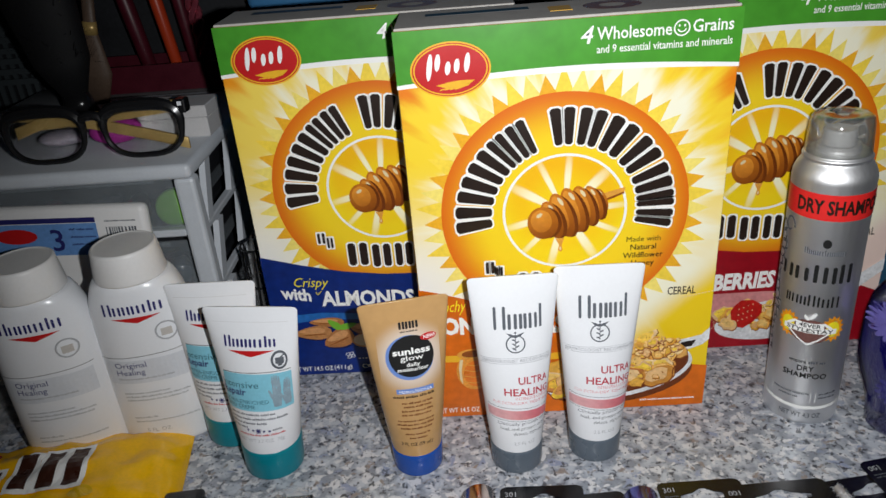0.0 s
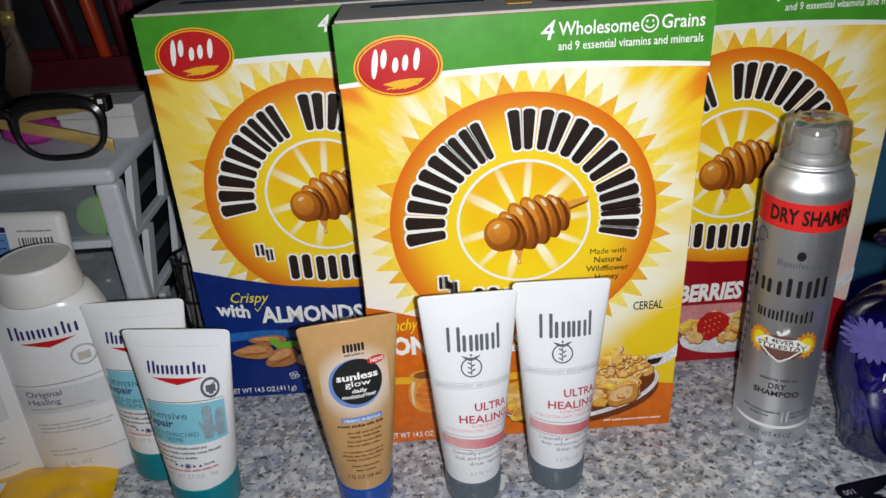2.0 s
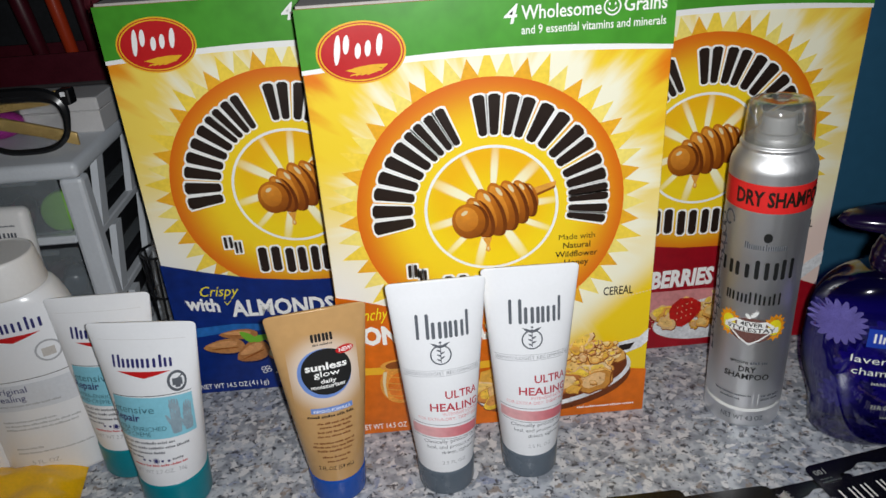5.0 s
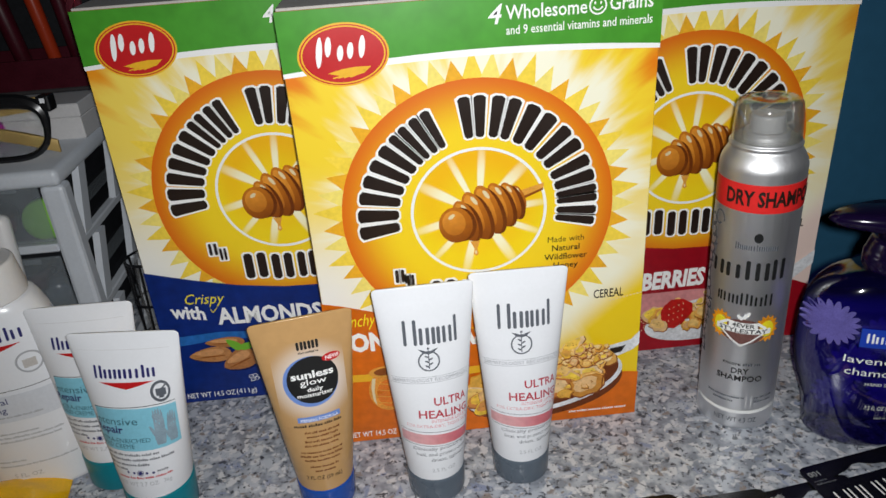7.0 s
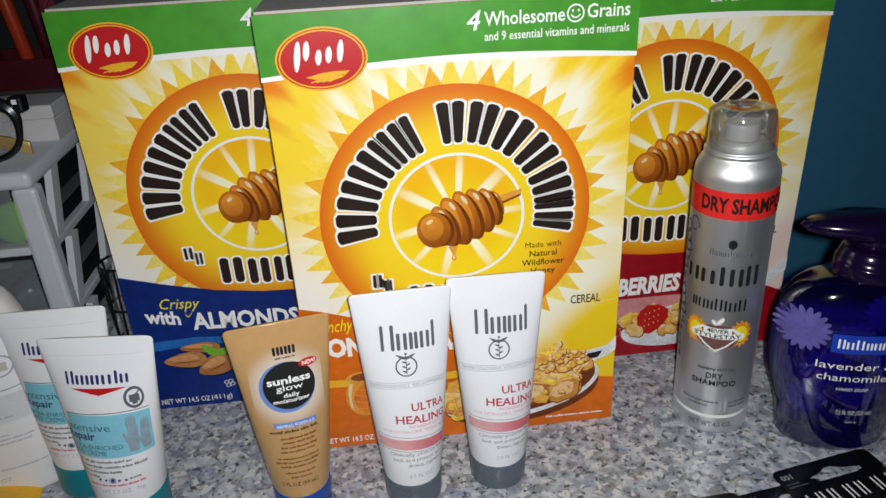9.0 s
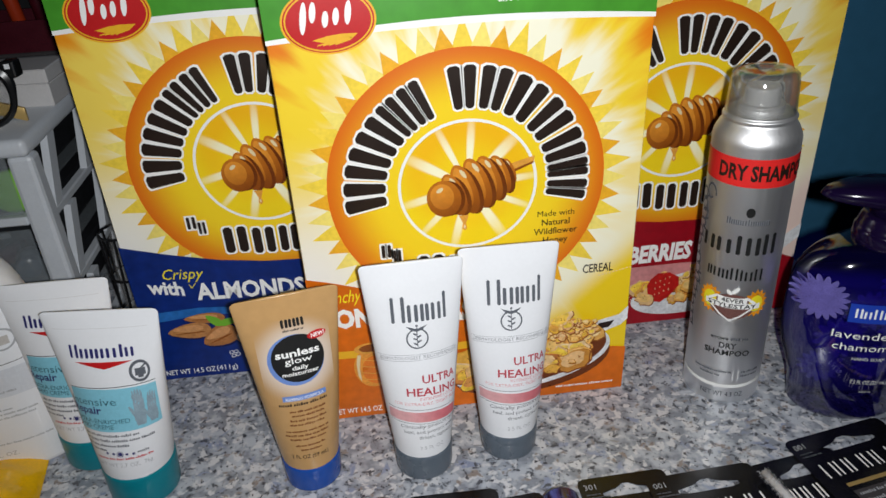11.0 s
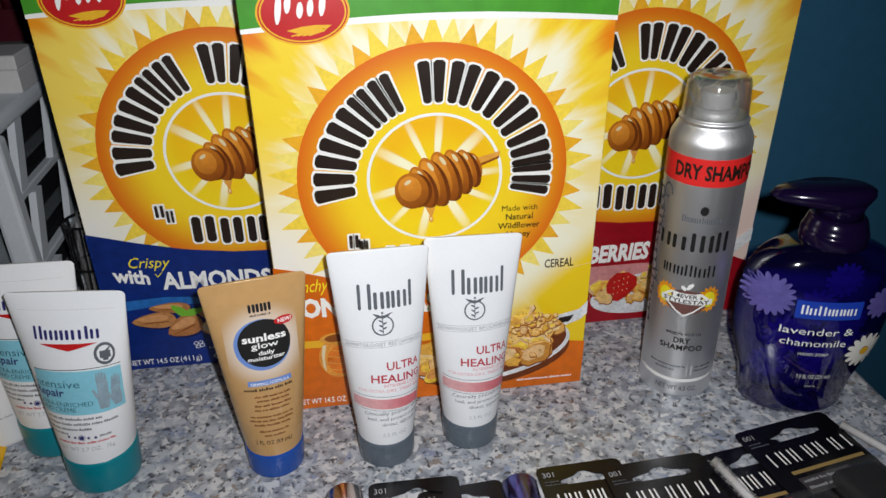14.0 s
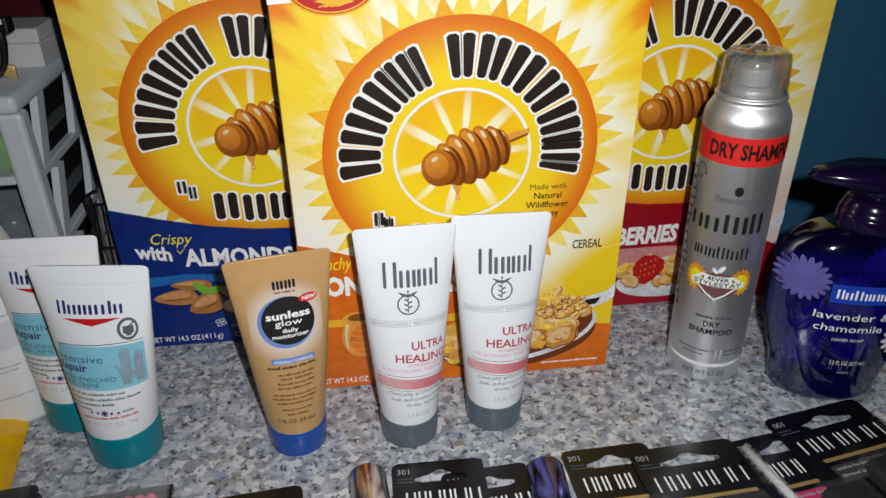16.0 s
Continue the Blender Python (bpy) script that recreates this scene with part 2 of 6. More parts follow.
GRANITE = granite()
WALL_BLUE = mat("blue_wall_paint", (0.07, 0.29, 0.52), 0.6, vary=0.08, scale=6, bump=0.3, bscale=120)
PAINT = mat("dim_room_paint", (0.08, 0.075, 0.07), 0.8, scale=4)
WOODFLOOR = mat("dark_floor", (0.10, 0.07, 0.05), 0.5, scale=5, vary=0.3)
CARD = mat("grey_board", (0.50, 0.47, 0.44), 0.8, vary=0.12, scale=80)
WHITE = mat("white_plastic", (0.775, 0.785, 0.81), 0.24, vary=0.02, rvary=0.05, bump=0.35, bscale=60)
WHITE_CAP = mat("white_cap_plastic", (0.76, 0.75, 0.74), 0.42, vary=0.03, rvary=0.05)
INK_WHITE = mat("white_ink", (0.86, 0.86, 0.84), 0.4, vary=0.02)
INK_BROWN = mat("dark_brown_ink", (0.018, 0.010, 0.007), 0.36, vary=0.2)
INK_BLACK = mat("black_ink", (0.012, 0.012, 0.012), 0.38, vary=0.2)
INK_GREY = mat("grey_ink", (0.10, 0.11, 0.13), 0.4)
INK_MID = mat("mid_grey_ink", (0.22, 0.23, 0.25), 0.4)
INK_PALE = mat("pale_grey_ink", (0.38, 0.39, 0.41), 0.4)
INK_GLOVE = mat("grey_blue_ink", (0.25, 0.34, 0.40), 0.4, vary=0.25, scale=200)
INK_RED = mat("red_ink", (0.50, 0.012, 0.014), 0.36)
INK_GOLD = mat("gold_ink", (0.78, 0.42, 0.02), 0.36)
INK_YELLOW = mat("yellow_ink", (0.85, 0.72, 0.02), 0.36)
INK_TEAL = mat("dark_teal_ink", (0.03, 0.12, 0.16), 0.4)
INK_NAVY = mat("navy_ink", (0.022, 0.022, 0.13), 0.4)
GREEN = mat("green_ink", (0.055, 0.27, 0.022), 0.34, vary=0.22, scale=10)
ORANGE = mat("orange_ink", (0.62, 0.13, 0.004), 0.36, vary=0.22, scale=16)
BLUE_BAN = mat("dark_blue_ink", (0.004, 0.022, 0.17), 0.34, vary=0.3, scale=16)
RED_BAN = mat("crimson_ink", (0.30, 0.004, 0.012), 0.36, vary=0.2, scale=16)
SKY_INK = mat("light_blue_ink", (0.02, 0.14, 0.45), 0.36, vary=0.3, scale=30)
PINK_INK = mat("pink_ink", (0.62, 0.25, 0.25), 0.36, vary=0.2, scale=30)
DISC = radial("sun_disc_ink", (0.88, 0.62, 0.015), (0.68, 0.125, 0.005), 0.046, 0.081, (0.0965, 0.1565))
RAYS = [mat("gold_ray_ink", (0.86, 0.62, 0.06), 0.36, vary=0.14, scale=40), mat("pale_ray_ink", (0.86, 0.70, 0.16), 0.36, vary=0.12, scale=40), mat("amber_ray_ink", (0.80, 0.40, 0.02), 0.36, vary=0.14, scale=40)]
CORE = star_core("sun_core_ink", (0.0965, 0.1575), 0.0371)
HONEYWOOD = mat("honey_brown_ink", (0.24, 0.062, 0.006), 0.3, vary=0.25, scale=120)
HONEYRING = shaded_wood("honey_ring_ink", (0.50, 0.155, 0.012), (0.22, 0.052, 0.004), 0.108, 0.138, (-0.262, 0, 0.965))
HONEYBULGE = shaded_wood("honey_bulge_ink", (0.68, 0.26, 0.028), (0.36, 0.098, 0.007), 0.110, 0.134, (-0.262, 0, 0.965))
HONEYDARK = mat("honey_shadow_ink", (0.14, 0.030, 0.004), 0.3, vary=0.25, scale=120)
HONEYLIGHT = mat("honey_light_ink", (0.70, 0.32, 0.05), 0.3, vary=0.2, scale=120)
FLAKE = islands("cereal_print", [(0.72, 0.27, 0.04), (0.82, 0.50, 0.12), (0.50, 0.15, 0.03), (0.88, 0.58, 0.05), (0.62, 0.22, 0.04), (0.85, 0.66, 0.38), (0.75, 0.40, 0.14)], 0.4, 260)
FLAKE_SPOT = mat("toasted_ink", (0.42, 0.15, 0.02), 0.4, vary=0.3, scale=300)
FLAKE_LIGHT = islands("cereal_light_print", [(0.85, 0.50, 0.10), (0.88, 0.68, 0.36), (0.66, 0.27, 0.06), (0.90, 0.62, 0.06), (0.80, 0.50, 0.22)], 0.4, 300)
ALMOND = islands("almond_print", [(0.44, 0.16, 0.045), (0.52, 0.24, 0.08), (0.36, 0.12, 0.035)], 0.4, 500)
CREAMY = mat("cream_ink", (0.72, 0.60, 0.36), 0.4)
LEAF = mat("leaf_green_ink", (0.16, 0.42, 0.03), 0.4)
BERRY = islands("strawberry_print", [(0.55, 0.015, 0.01), (0.45, 0.01, 0.01)], 0.35, 300)
SILVERY = mat("printed_silver", (0.70, 0.71, 0.73), 0.3, vary=0.3, scale=60)
FACE_A = carton("carton_print_honey", (0.88, 0.85, 0.66), (0.86, 0.61, 0.03), (0.74, 0.19, 0.004), (0.84, 0.58, 0.01))
FACE_B = carton("carton_print_almond", (0.88, 0.85, 0.66), (0.86, 0.64, 0.10), (0.78, 0.28, 0.01), (0.84, 0.60, 0.05))
FACE_C = carton("carton_print_berry", (0.88, 0.85, 0.66), (0.86, 0.63, 0.09), (0.76, 0.32, 0.02), (0.80, 0.62, 0.55))
SIDE = mat("carton_side_print", (0.30, 0.19, 0.05), 0.45, vary=0.3, scale=20)
TEAL = mat("teal_plastic", (0.0, 0.20, 0.255), 0.3, rvary=0.04)
AQUA = mat("aqua_ink", (0.22, 0.53, 0.65), 0.36, vary=0.08)
TAN = mat("tan_tube_plastic", (0.49, 0.29, 0.12), 0.17, vary=0.08, scale=20, bump=0.5, bscale=70)
ROYAL = mat("royal_blue_plastic", (0.012, 0.07, 0.34), 0.25)
SLATE = mat("slate_grey_plastic", (0.10, 0.125, 0.155), 0.28)
PERI = mat("periwinkle_ink", (0.14, 0.24, 0.55), 0.4)
RIBBON = shaded_wood("rose_ink", (0.60, 0.13, 0.16), (0.68, 0.36, 0.37), -0.012, 0.018, (1, 0, 0))
ROSE_RED = mat("rose_red_ink", (0.44, 0.045, 0.065), 0.36)
STEEL = brushed("can_aluminium", (0.86, 0.86, 0.87), 0.46)
STEEL_DARK = mat("grey_sprayer_plastic", (0.42, 0.42, 0.43), 0.30)
BADGE = mat("dusky_red_ink", (0.16, 0.07, 0.06), 0.36, vary=0.3, scale=120)
BURST = mat("orange_burst_ink", (0.80, 0.30, 0.01), 0.36, vary=0.3, scale=120)
REDBAND = mat("red_label_ink", (0.70, 0.022, 0.02), 0.36)
CLEAR = clear_plastic("clear_plastic", (0.95, 0.95, 0.94), (0.70, 0.70, 0.68), 0.08)
PURPLE = mat("purple_pump_plastic", (0.007, 0.003, 0.022), 0.16, vary=0.1)
SOAP = clear_plastic("violet_clear_plastic", (0.30, 0.24, 0.72), (0.008, 0.006, 0.055), 0.18)
SOAP_CORE = islands("violet_back_print", [(0.030, 0.019, 0.19), (0.036, 0.024, 0.22)], 0.4, 60)
PETAL_V = mat("lilac_flower_ink", (0.105, 0.088, 0.31), 0.4, vary=0.3, scale=160)
PETAL_W = mat("white_petal_ink", (0.80, 0.78, 0.72), 0.4)
LABEL_BLUE = mat("blue_brand_ink", (0.012, 0.05, 0.42), 0.36)
BLACKCARD = mat("black_card", (0.004, 0.004, 0.005), 0.22, vary=0.3, scale=30, bump=0.1)
BLACKPL = mat("black_plastic", (0.010, 0.010, 0.011), 0.22)
BAG = mat("yellow_wrapper", (0.94, 0.50, 0.004), 0.16, vary=0.1, bump=0.9, bscale=70)
BAG_BROWN = mat("chocolate_ink", (0.045, 0.014, 0.008), 0.3)
UNIT = mat("white_drawer_plastic", (0.55, 0.58, 0.62), 0.4, vary=0.05)
DRAWER = mat("smoky_drawer_plastic", (0.34, 0.38, 0.41), 0.2, alpha=0.24, vary=0.2, scale=30)
DARKIN = mat("dark_clutter", (0.010, 0.011, 0.014), 0.6, vary=0.5, scale=30)
GREENLID = mat("lime_green_lid", (0.22, 0.52, 0.06), 0.35)
PINKEGG = mat("magenta_sponge", (0.42, 0.03, 0.30), 0.65, bump=0.3)
GOLD = mat("gold_case", (0.50, 0.34, 0.12), 0.35, metal=0.35)
PAPER = mat("white_carton", (0.56, 0.55, 0.55), 0.6)
MAROON = mat("maroon_plastic", (0.07, 0.006, 0.014), 0.4, vary=0.3)
ORANGERED = mat("orange_red_plastic", (0.46, 0.045, 0.012), 0.35)
GLITTER = mat("pink_glitter", (0.45, 0.09, 0.13), 0.22, metal=0.6, vary=0.3, scale=300, bump=0.6, bscale=700)
TANWOOD = mat("beige_brush_handle", (0.10, 0.065, 0.045), 0.5, vary=0.2)
BLUEBOX = mat("sky_blue_box", (0.05, 0.20, 0.42), 0.45)
HAIRBLACK = mat("black_bristle", (0.004, 0.004, 0.005), 0.75, vary=0.4)
ROSEGOLD = brushed("rose_gold_metal", (0.62, 0.50, 0.44), 0.2)
VIOLETMET = brushed("violet_metal", (0.12, 0.12, 0.36), 0.2)
FUCHSIA = mat("fuchsia_ink", (0.55, 0.03, 0.12), 0.4)
PINKPK = mat("pink_pearls", (0.70, 0.20, 0.28), 0.35)
LENS = mat("spectacle_lens", (0.96, 0.97, 0.97), 0.02, trans=1.0, ior=1.02, rvary=0.0, vary=0.0)
FILMY = mat("clear_wrap", (0.7, 0.7, 0.7), 0.12, alpha=0.12)
BLISTER = mat("thin_clear_blister", (0.4, 0.4, 0.4), 0.08, alpha=0.05)
GREYPAPER = mat("grey_paper", (0.045, 0.040, 0.042), 0.6, vary=0.2)
GREYTRAY = mat("grey_perforated_metal", (0.045, 0.055, 0.06), 0.5)


# ---- mesh helpers ----
def part(name, bm, material, parent=None, label="", smooth=False):
    if smooth:
        for e in bm.edges:
            if len(e.link_faces) == 2 and e.calc_face_angle(0.0) > 0.62:
                e.smooth = False
    me = bpy.data.meshes.new(name)
    bm.to_mesh(me)
    bm.free()
    if material:
        me.materials.append(material)
    if smooth:
        for p in me.polygons:
            p.use_smooth = True
    ob = new(name, me)
    if parent is not None:
        ob.parent = parent
    return tagged(ob, label)


def thing(name, label, category, m=None, group="", kind=""):
    e = new(name)
    e.empty_display_size = 0.02
    if m is not None:
        e.matrix_world = m
    return tagged(e, label, category, group, kind)


def slab(x0, x1, y0, y1, z0, z1, bev=0.0, seg=2):
    bm = bmesh.new()
    bmesh.ops.create_cube(bm, size=1)
    bmesh.ops.scale(bm, vec=(x1 - x0, y1 - y0, z1 - z0), verts=bm.verts)
    bmesh.ops.translate(bm, vec=((x0 + x1) / 2, (y0 + y1) / 2, (z0 + z1) / 2), verts=bm.verts)
    if bev:
        bmesh.ops.bevel(bm, geom=bm.edges[:], offset=bev, segments=seg, affect="EDGES", profile=0.5)
    return bm


def loft(rings, n=40, close_top=True, close_bottom=True):
    """rings: (z, half width, half depth, x shift, y shift, squareness); closed smooth body."""
    bm = bmesh.new()
    rows = []
    for z, a, b, sx, sy, p in rings:
        row = []
        for i in range(n):
            th = 2 * math.pi * i / n
            c, s = math.cos(th), math.sin(th)
            row.append(bm.verts.new((sx + a * math.copysign(abs(c) ** p, c), sy + b * math.copysign(abs(s) ** p, s), z)))
        rows.append(row)
    for r0, r1 in zip(rows, rows[1:]):
        for i in range(n):
            bm.faces.new((r0[i], r0[(i + 1) % n], r1[(i + 1) % n], r1[i]))
    if close_bottom:
        bm.faces.new(rows[0][::-1])
    if close_top:
        bm.faces.new(rows[-1])
    return bm


def spin(profile, n=40, cx=0.0, cy=0.0, top=True, bottom=True):
    return loft([(z, r, r, cx, cy, 1) for z, r in profile], n, top, bottom)


def tube_along(pts, r, n=8, closed=False):
    """Round bar along points; r: one radius or one for each point."""
    bm = bmesh.new()
    P = [Vector(p) for p in pts]
    R = r if isinstance(r, (list, tuple)) else [r] * len(P)
    rows = []
    for i, p in enumerate(P):
        a = P[i - 1] if (i or closed) else p
        c = P[(i + 1) % len(P)] if (i < len(P) - 1 or closed) else p
        d = (c - a).normalized()
        u = d.orthogonal().normalized() if abs(d.y) > 0.98 else d.cross(Vector((0, 1, 0))).normalized()
        w = d.cross(u)
        rows.append([bm.verts.new(p + R[i] * (u * math.cos(k * 2 * math.pi / n) + w * math.sin(k * 2 * math.pi / n))) for k in range(n)])
    pairs = list(zip(rows, rows[1:])) + ([(rows[-1], rows[0])] if closed else [])
    for r0, r1 in pairs:
        for k in range(n):
            bm.faces.new((r0[k], r0[(k + 1) % n], r1[(k + 1) % n], r1[k]))
    if not closed:
        bm.faces.new(rows[0][::-1]); bm.faces.new(rows[-1])
    bmesh.ops.recalc_face_normals(bm, faces=bm.faces)
    return bm


def flat(y0=0.0):
    """Surface map of a flat front that faces -y: (u, v, lift) to a place."""
    return lambda u, v, o: (u, y0 - o, v)


def poly(pts, S, o, bm=None):
    """Flat print: one polygon on a surface."""
    bm = bm or bmesh.new()
    bm.faces.new([bm.verts.new(S(u, v, o)) for u, v in pts])
    return bm


def patch(u0, u1, v0, v1, S, o, nu=12, nv=2, bm=None, edge=None):
    """Print on a curved surface: a fine grid. edge(f) may bend the top and bottom: dv at fraction f."""
    bm = bm or bmesh.new()
    g = [[bm.verts.new(S(u0 + (u1 - u0) * i / nu, v0 + (v1 - v0) * j / nv + (edge(i / nu) if edge else 0), o)) for i in range(nu + 1)] for j in range(nv + 1)]
    for j in range(nv):
        for i in range(nu):
            bm.faces.new((g[j][i], g[j][i + 1], g[j + 1][i + 1], g[j + 1][i]))
    return bm


def swoosh(u0, u1, v, depth, S, o, n=16):
    """A flat-topped print that hangs down to a point in the middle, in fine columns that follow the surface."""
    bm, rows = bmesh.new(), []
    for i in range(n + 1):
        f = i / n
        dip = depth * (1 - abs(2 * f - 1)) + 0.00002
        rows.append([bm.verts.new(S(u0 + (u1 - u0) * f, v - dip * k / 2, o)) for k in range(3)])
    for r0, r1 in zip(rows, rows[1:]):
        for k in range(2):
            bm.faces.new((r0[k], r0[k + 1], r1[k + 1], r1[k]))
    return bm


def oval(cu, cv, a, b, S, o, n=36, rings=3, rot=0.0, bm=None, inner=0.0):
    """Disc, ellipse or ring of print."""
    bm = bm or bmesh.new()
    cr, sr = math.cos(rot), math.sin(rot)
    rows = []
    for k in range(rings + 1):
        f = inner + (1 - inner) * k / rings
        if f == 0:
            rows.append([bm.verts.new(S(cu, cv, o))])
            continue
        row = []
        for i in range(n):
            th = 2 * math.pi * i / n
            x, y = a * f * math.cos(th), b * f * math.sin(th)
            row.append(bm.verts.new(S(cu + x * cr - y * sr, cv + x * sr + y * cr, o)))
        rows.append(row)
    for r0, r1 in zip(rows, rows[1:]):
        for i in range(n):
            j = (i + 1) % n
            if len(r0) == 1:
                bm.faces.new((r0[0], r1[i], r1[j]))
            else:
                bm.faces.new((r0[i], r1[i], r1[j], r0[j]))
    return bm


def words(text, u, v, h, S, o, width=None, align="LEFT", shear=0.0, weight=0.0, slope=0.0, bm=None, spacing=1.0):
    """Lettering with capitals h high, its baseline at v; u: left, centre or right as align says. width squeezes or stretches it."""
    cu = bpy.data.curves.new("lettering", "FONT")
    cu.body, cu.resolution_u, cu.offset, cu.shear, cu.space_character = text, 2, weight, shear, spacing
    ob = bpy.data.objects.new("lettering", cu)
    me = ob.to_mesh()
    pts = [(w.co.x, w.co.y) for w in me.vertices]
    faces = [tuple(f.vertices) for f in me.polygons]
    ob.to_mesh_clear()
    bpy.data.objects.remove(ob)
    bpy.data.curves.remove(cu)
    bm = bm or bmesh.new()
    if not pts:
        return bm
    x0, x1 = min(p[0] for p in pts), max(p[0] for p in pts)
    k = h / 0.69
    kx = width / (x1 - x0) if width else k
    w = (x1 - x0) * kx
    left = {"LEFT": u, "CENTER": u - w / 2, "RIGHT": u - w}[align]
    vs = [bm.verts.new(S(left + (px - x0) * kx, v + py * k + (px - x0) * kx * slope, o)) for px, py in pts]
    for f in faces:
        try:
            bm.faces.new([vs[i] for i in f])
        except ValueError:
            pass
    bmesh.ops.recalc_face_normals(bm, faces=bm.faces)
    return bm


def bars(lines, S, o, h, bm=None, seed=1, slope=0.0):
    """Small print that cannot be read: rows of short bars. lines: (u0, u1, v)."""
    rnd = random.Random(seed)
    bm = bm or bmesh.new()
    for u0, u1, v in lines:
        u, left = u0, rnd.randint(3, 8)
        while u < u1 - h * 0.4:
            w = h * rnd.uniform(0.34, 0.58)
            dv = (u - u0) * slope
            patch(u, u + w, v + dv + h * 0.08, v + dv + h * (1.0 if rnd.random() < 0.25 else 0.76), S, o, 1, 1, bm)
            left -= 1
            u += w + h * (0.2 if left else 0.6)
            left = left or rnd.randint(3, 8)
    return bm


def brand(u0, u1, v, h, S, o, shape, bm=None, stroke=0.0, gap=0.16, lean=0.0):
    """A brand mark as a row of plain blocks, shape: (width, height) of each. stroke: splits each block into two bars that wide."""
    bm = bm or bmesh.new()
    unit_w = (u1 - u0) / sum(w + gap for w, _ in shape)
    u = u0
    for w, k in shape:
        a, c, hh = u, u + w * unit_w, h * k
        if stroke:
            t = stroke
            spots = ((a, a + t), (c - t, c)) if c - a > 2.2 * t else (((a + c - t) / 2, (a + c + t) / 2),)
            for x0, x1 in spots:
                q = t * 0.3
                poly([(x0 + q, v), (x1 - q, v), (x1, v + q), (x1, v + hh - q), (x1 - q, v + hh), (x0 + q, v + hh), (x0, v + hh - q), (x0, v + q)], S, o, bm)
        else:
            q = min(w * unit_w, hh) * 0.2
            pts = [(a + q, v), (c - q, v), (c, v + q), (c, v + hh - q), (c - q, v + hh), (a + q, v + hh), (a, v + hh - q), (a, v + q)]
            poly([(x + lean * (y - v), y) for x, y in pts], S, o, bm)
        u += (w + gap) * unit_w
    return bm


def pieces(name, bm, material, parent):
    """Links every separate bar of a mark as a part of its own."""
    bm.verts.ensure_lookup_table()
    seen = set()
    for first in bm.faces:
        if first in seen:
            continue
        group, todo = [], [first]
        seen.add(first)
        while todo:
            f = todo.pop()
            group.append(f)
            for v in f.verts:
                for g in v.link_faces:
                    if g not in seen:
                        seen.add(g)
                        todo.append(g)
        out, index = bmesh.new(), {}
        for f in group:
            for v in f.verts:
                if v not in index:
                    index[v] = out.verts.new(v.co)
            out.faces.new([index[v] for v in f.verts])
        part(name, out, material, parent)
    bm.free()


WORDLIKE = [(1, 1.4), (0.9, 1), (0.85, 1), (0.9, 1), (0.6, 1), (0.35, 1.35), (0.95, 1)]


# ---- the counter and the room ----
bm = slab(-0.95, 0.41, 0.02, 0.985, -0.035, 0.0, 0.004)
tagged(part("countertop", bm, GRANITE), "speckled grey granite-look countertop", "countertop", kind="structure")
tagged(part("floor", slab(-1.6, 1.6, -1.9, 1.1, -0.96, -0.90), WOODFLOOR), "dark wooden floor", "floor", kind="structure")
tagged(part("counter_base", slab(-0.93, 0.39, 0.06, 0.98, -0.90, -0.036), PAINT), "plain counter base below the top", "counter", kind="structure")
tagged(part("wall_north", slab(-1.6, 1.6, 1.0, 1.1, -0.9, 1.6), WALL_BLUE), "blue painted wall behind the counter", "wall", kind="structure")
tagged(part("wall_south", slab(-1.6, 1.6, -1.9, -1.8, -0.9, 1.6), PAINT), "plain painted wall", "wall", kind="structure")
tagged(part("wall_west", slab(-1.7, -1.6, -1.9, 1.1, -0.9, 1.6), PAINT), "plain painted wall", "wall", kind="structure")
tagged(part("wall_east", slab(1.6, 1.7, -1.9, 1.1, -0.9, 1.6), WALL_BLUE), "blue painted side wall", "wall", kind="structure")
tagged(part("ceiling", slab(-1.6, 1.6, -1.9, 1.1, 1.6, 1.66), PAINT), "plain ceiling", "ceiling", kind="structure")

# ---- cereal cartons ----
BW, BD, BH = 0.195, 0.055, 0.275
SUN = (0.0975, 0.1585)  # middle of the arched name
DISC_AT = (0.0963, 0.1572)
T = 0.00012  # one layer of print


NAME_ARC = [(182, 19), (163, 18), (145.5, 17), (131, 12), (118.5, 13), (92, 15.5), (75, 16.5), (56.5, 19), (37, 17.5), (18.5, 17), (4.5, 11), (-8, 12.5)]
NAME_ROW = [(0.0455, 0.0510, 0.1170, 0.0085), (0.0520, 0.0565, 0.1130, 0.0085), (0.0655, 0.0815, 0.0975, 0.0185), (0.0835, 0.0985, 0.0955, 0.0185), (0.1005, 0.1145, 0.0955, 0.0185), (0.1165, 0.1295, 0.0975, 0.0185)]


# every letter stands as a pair of plain bars
NAME_ARC = [(a + k * (s * 0.26 - 0.2), s * 0.38) for a, s in NAME_ARC for k in (1, -1)]
NAME_ROW = [(u0 + (u1 - u0) * k, u0 + (u1 - u0) * (k + 0.36), v, h) for u0, u1, v, h in NAME_ROW for k in ((0.05, 0.59) if h > 0.01 else (0, 0.62))]


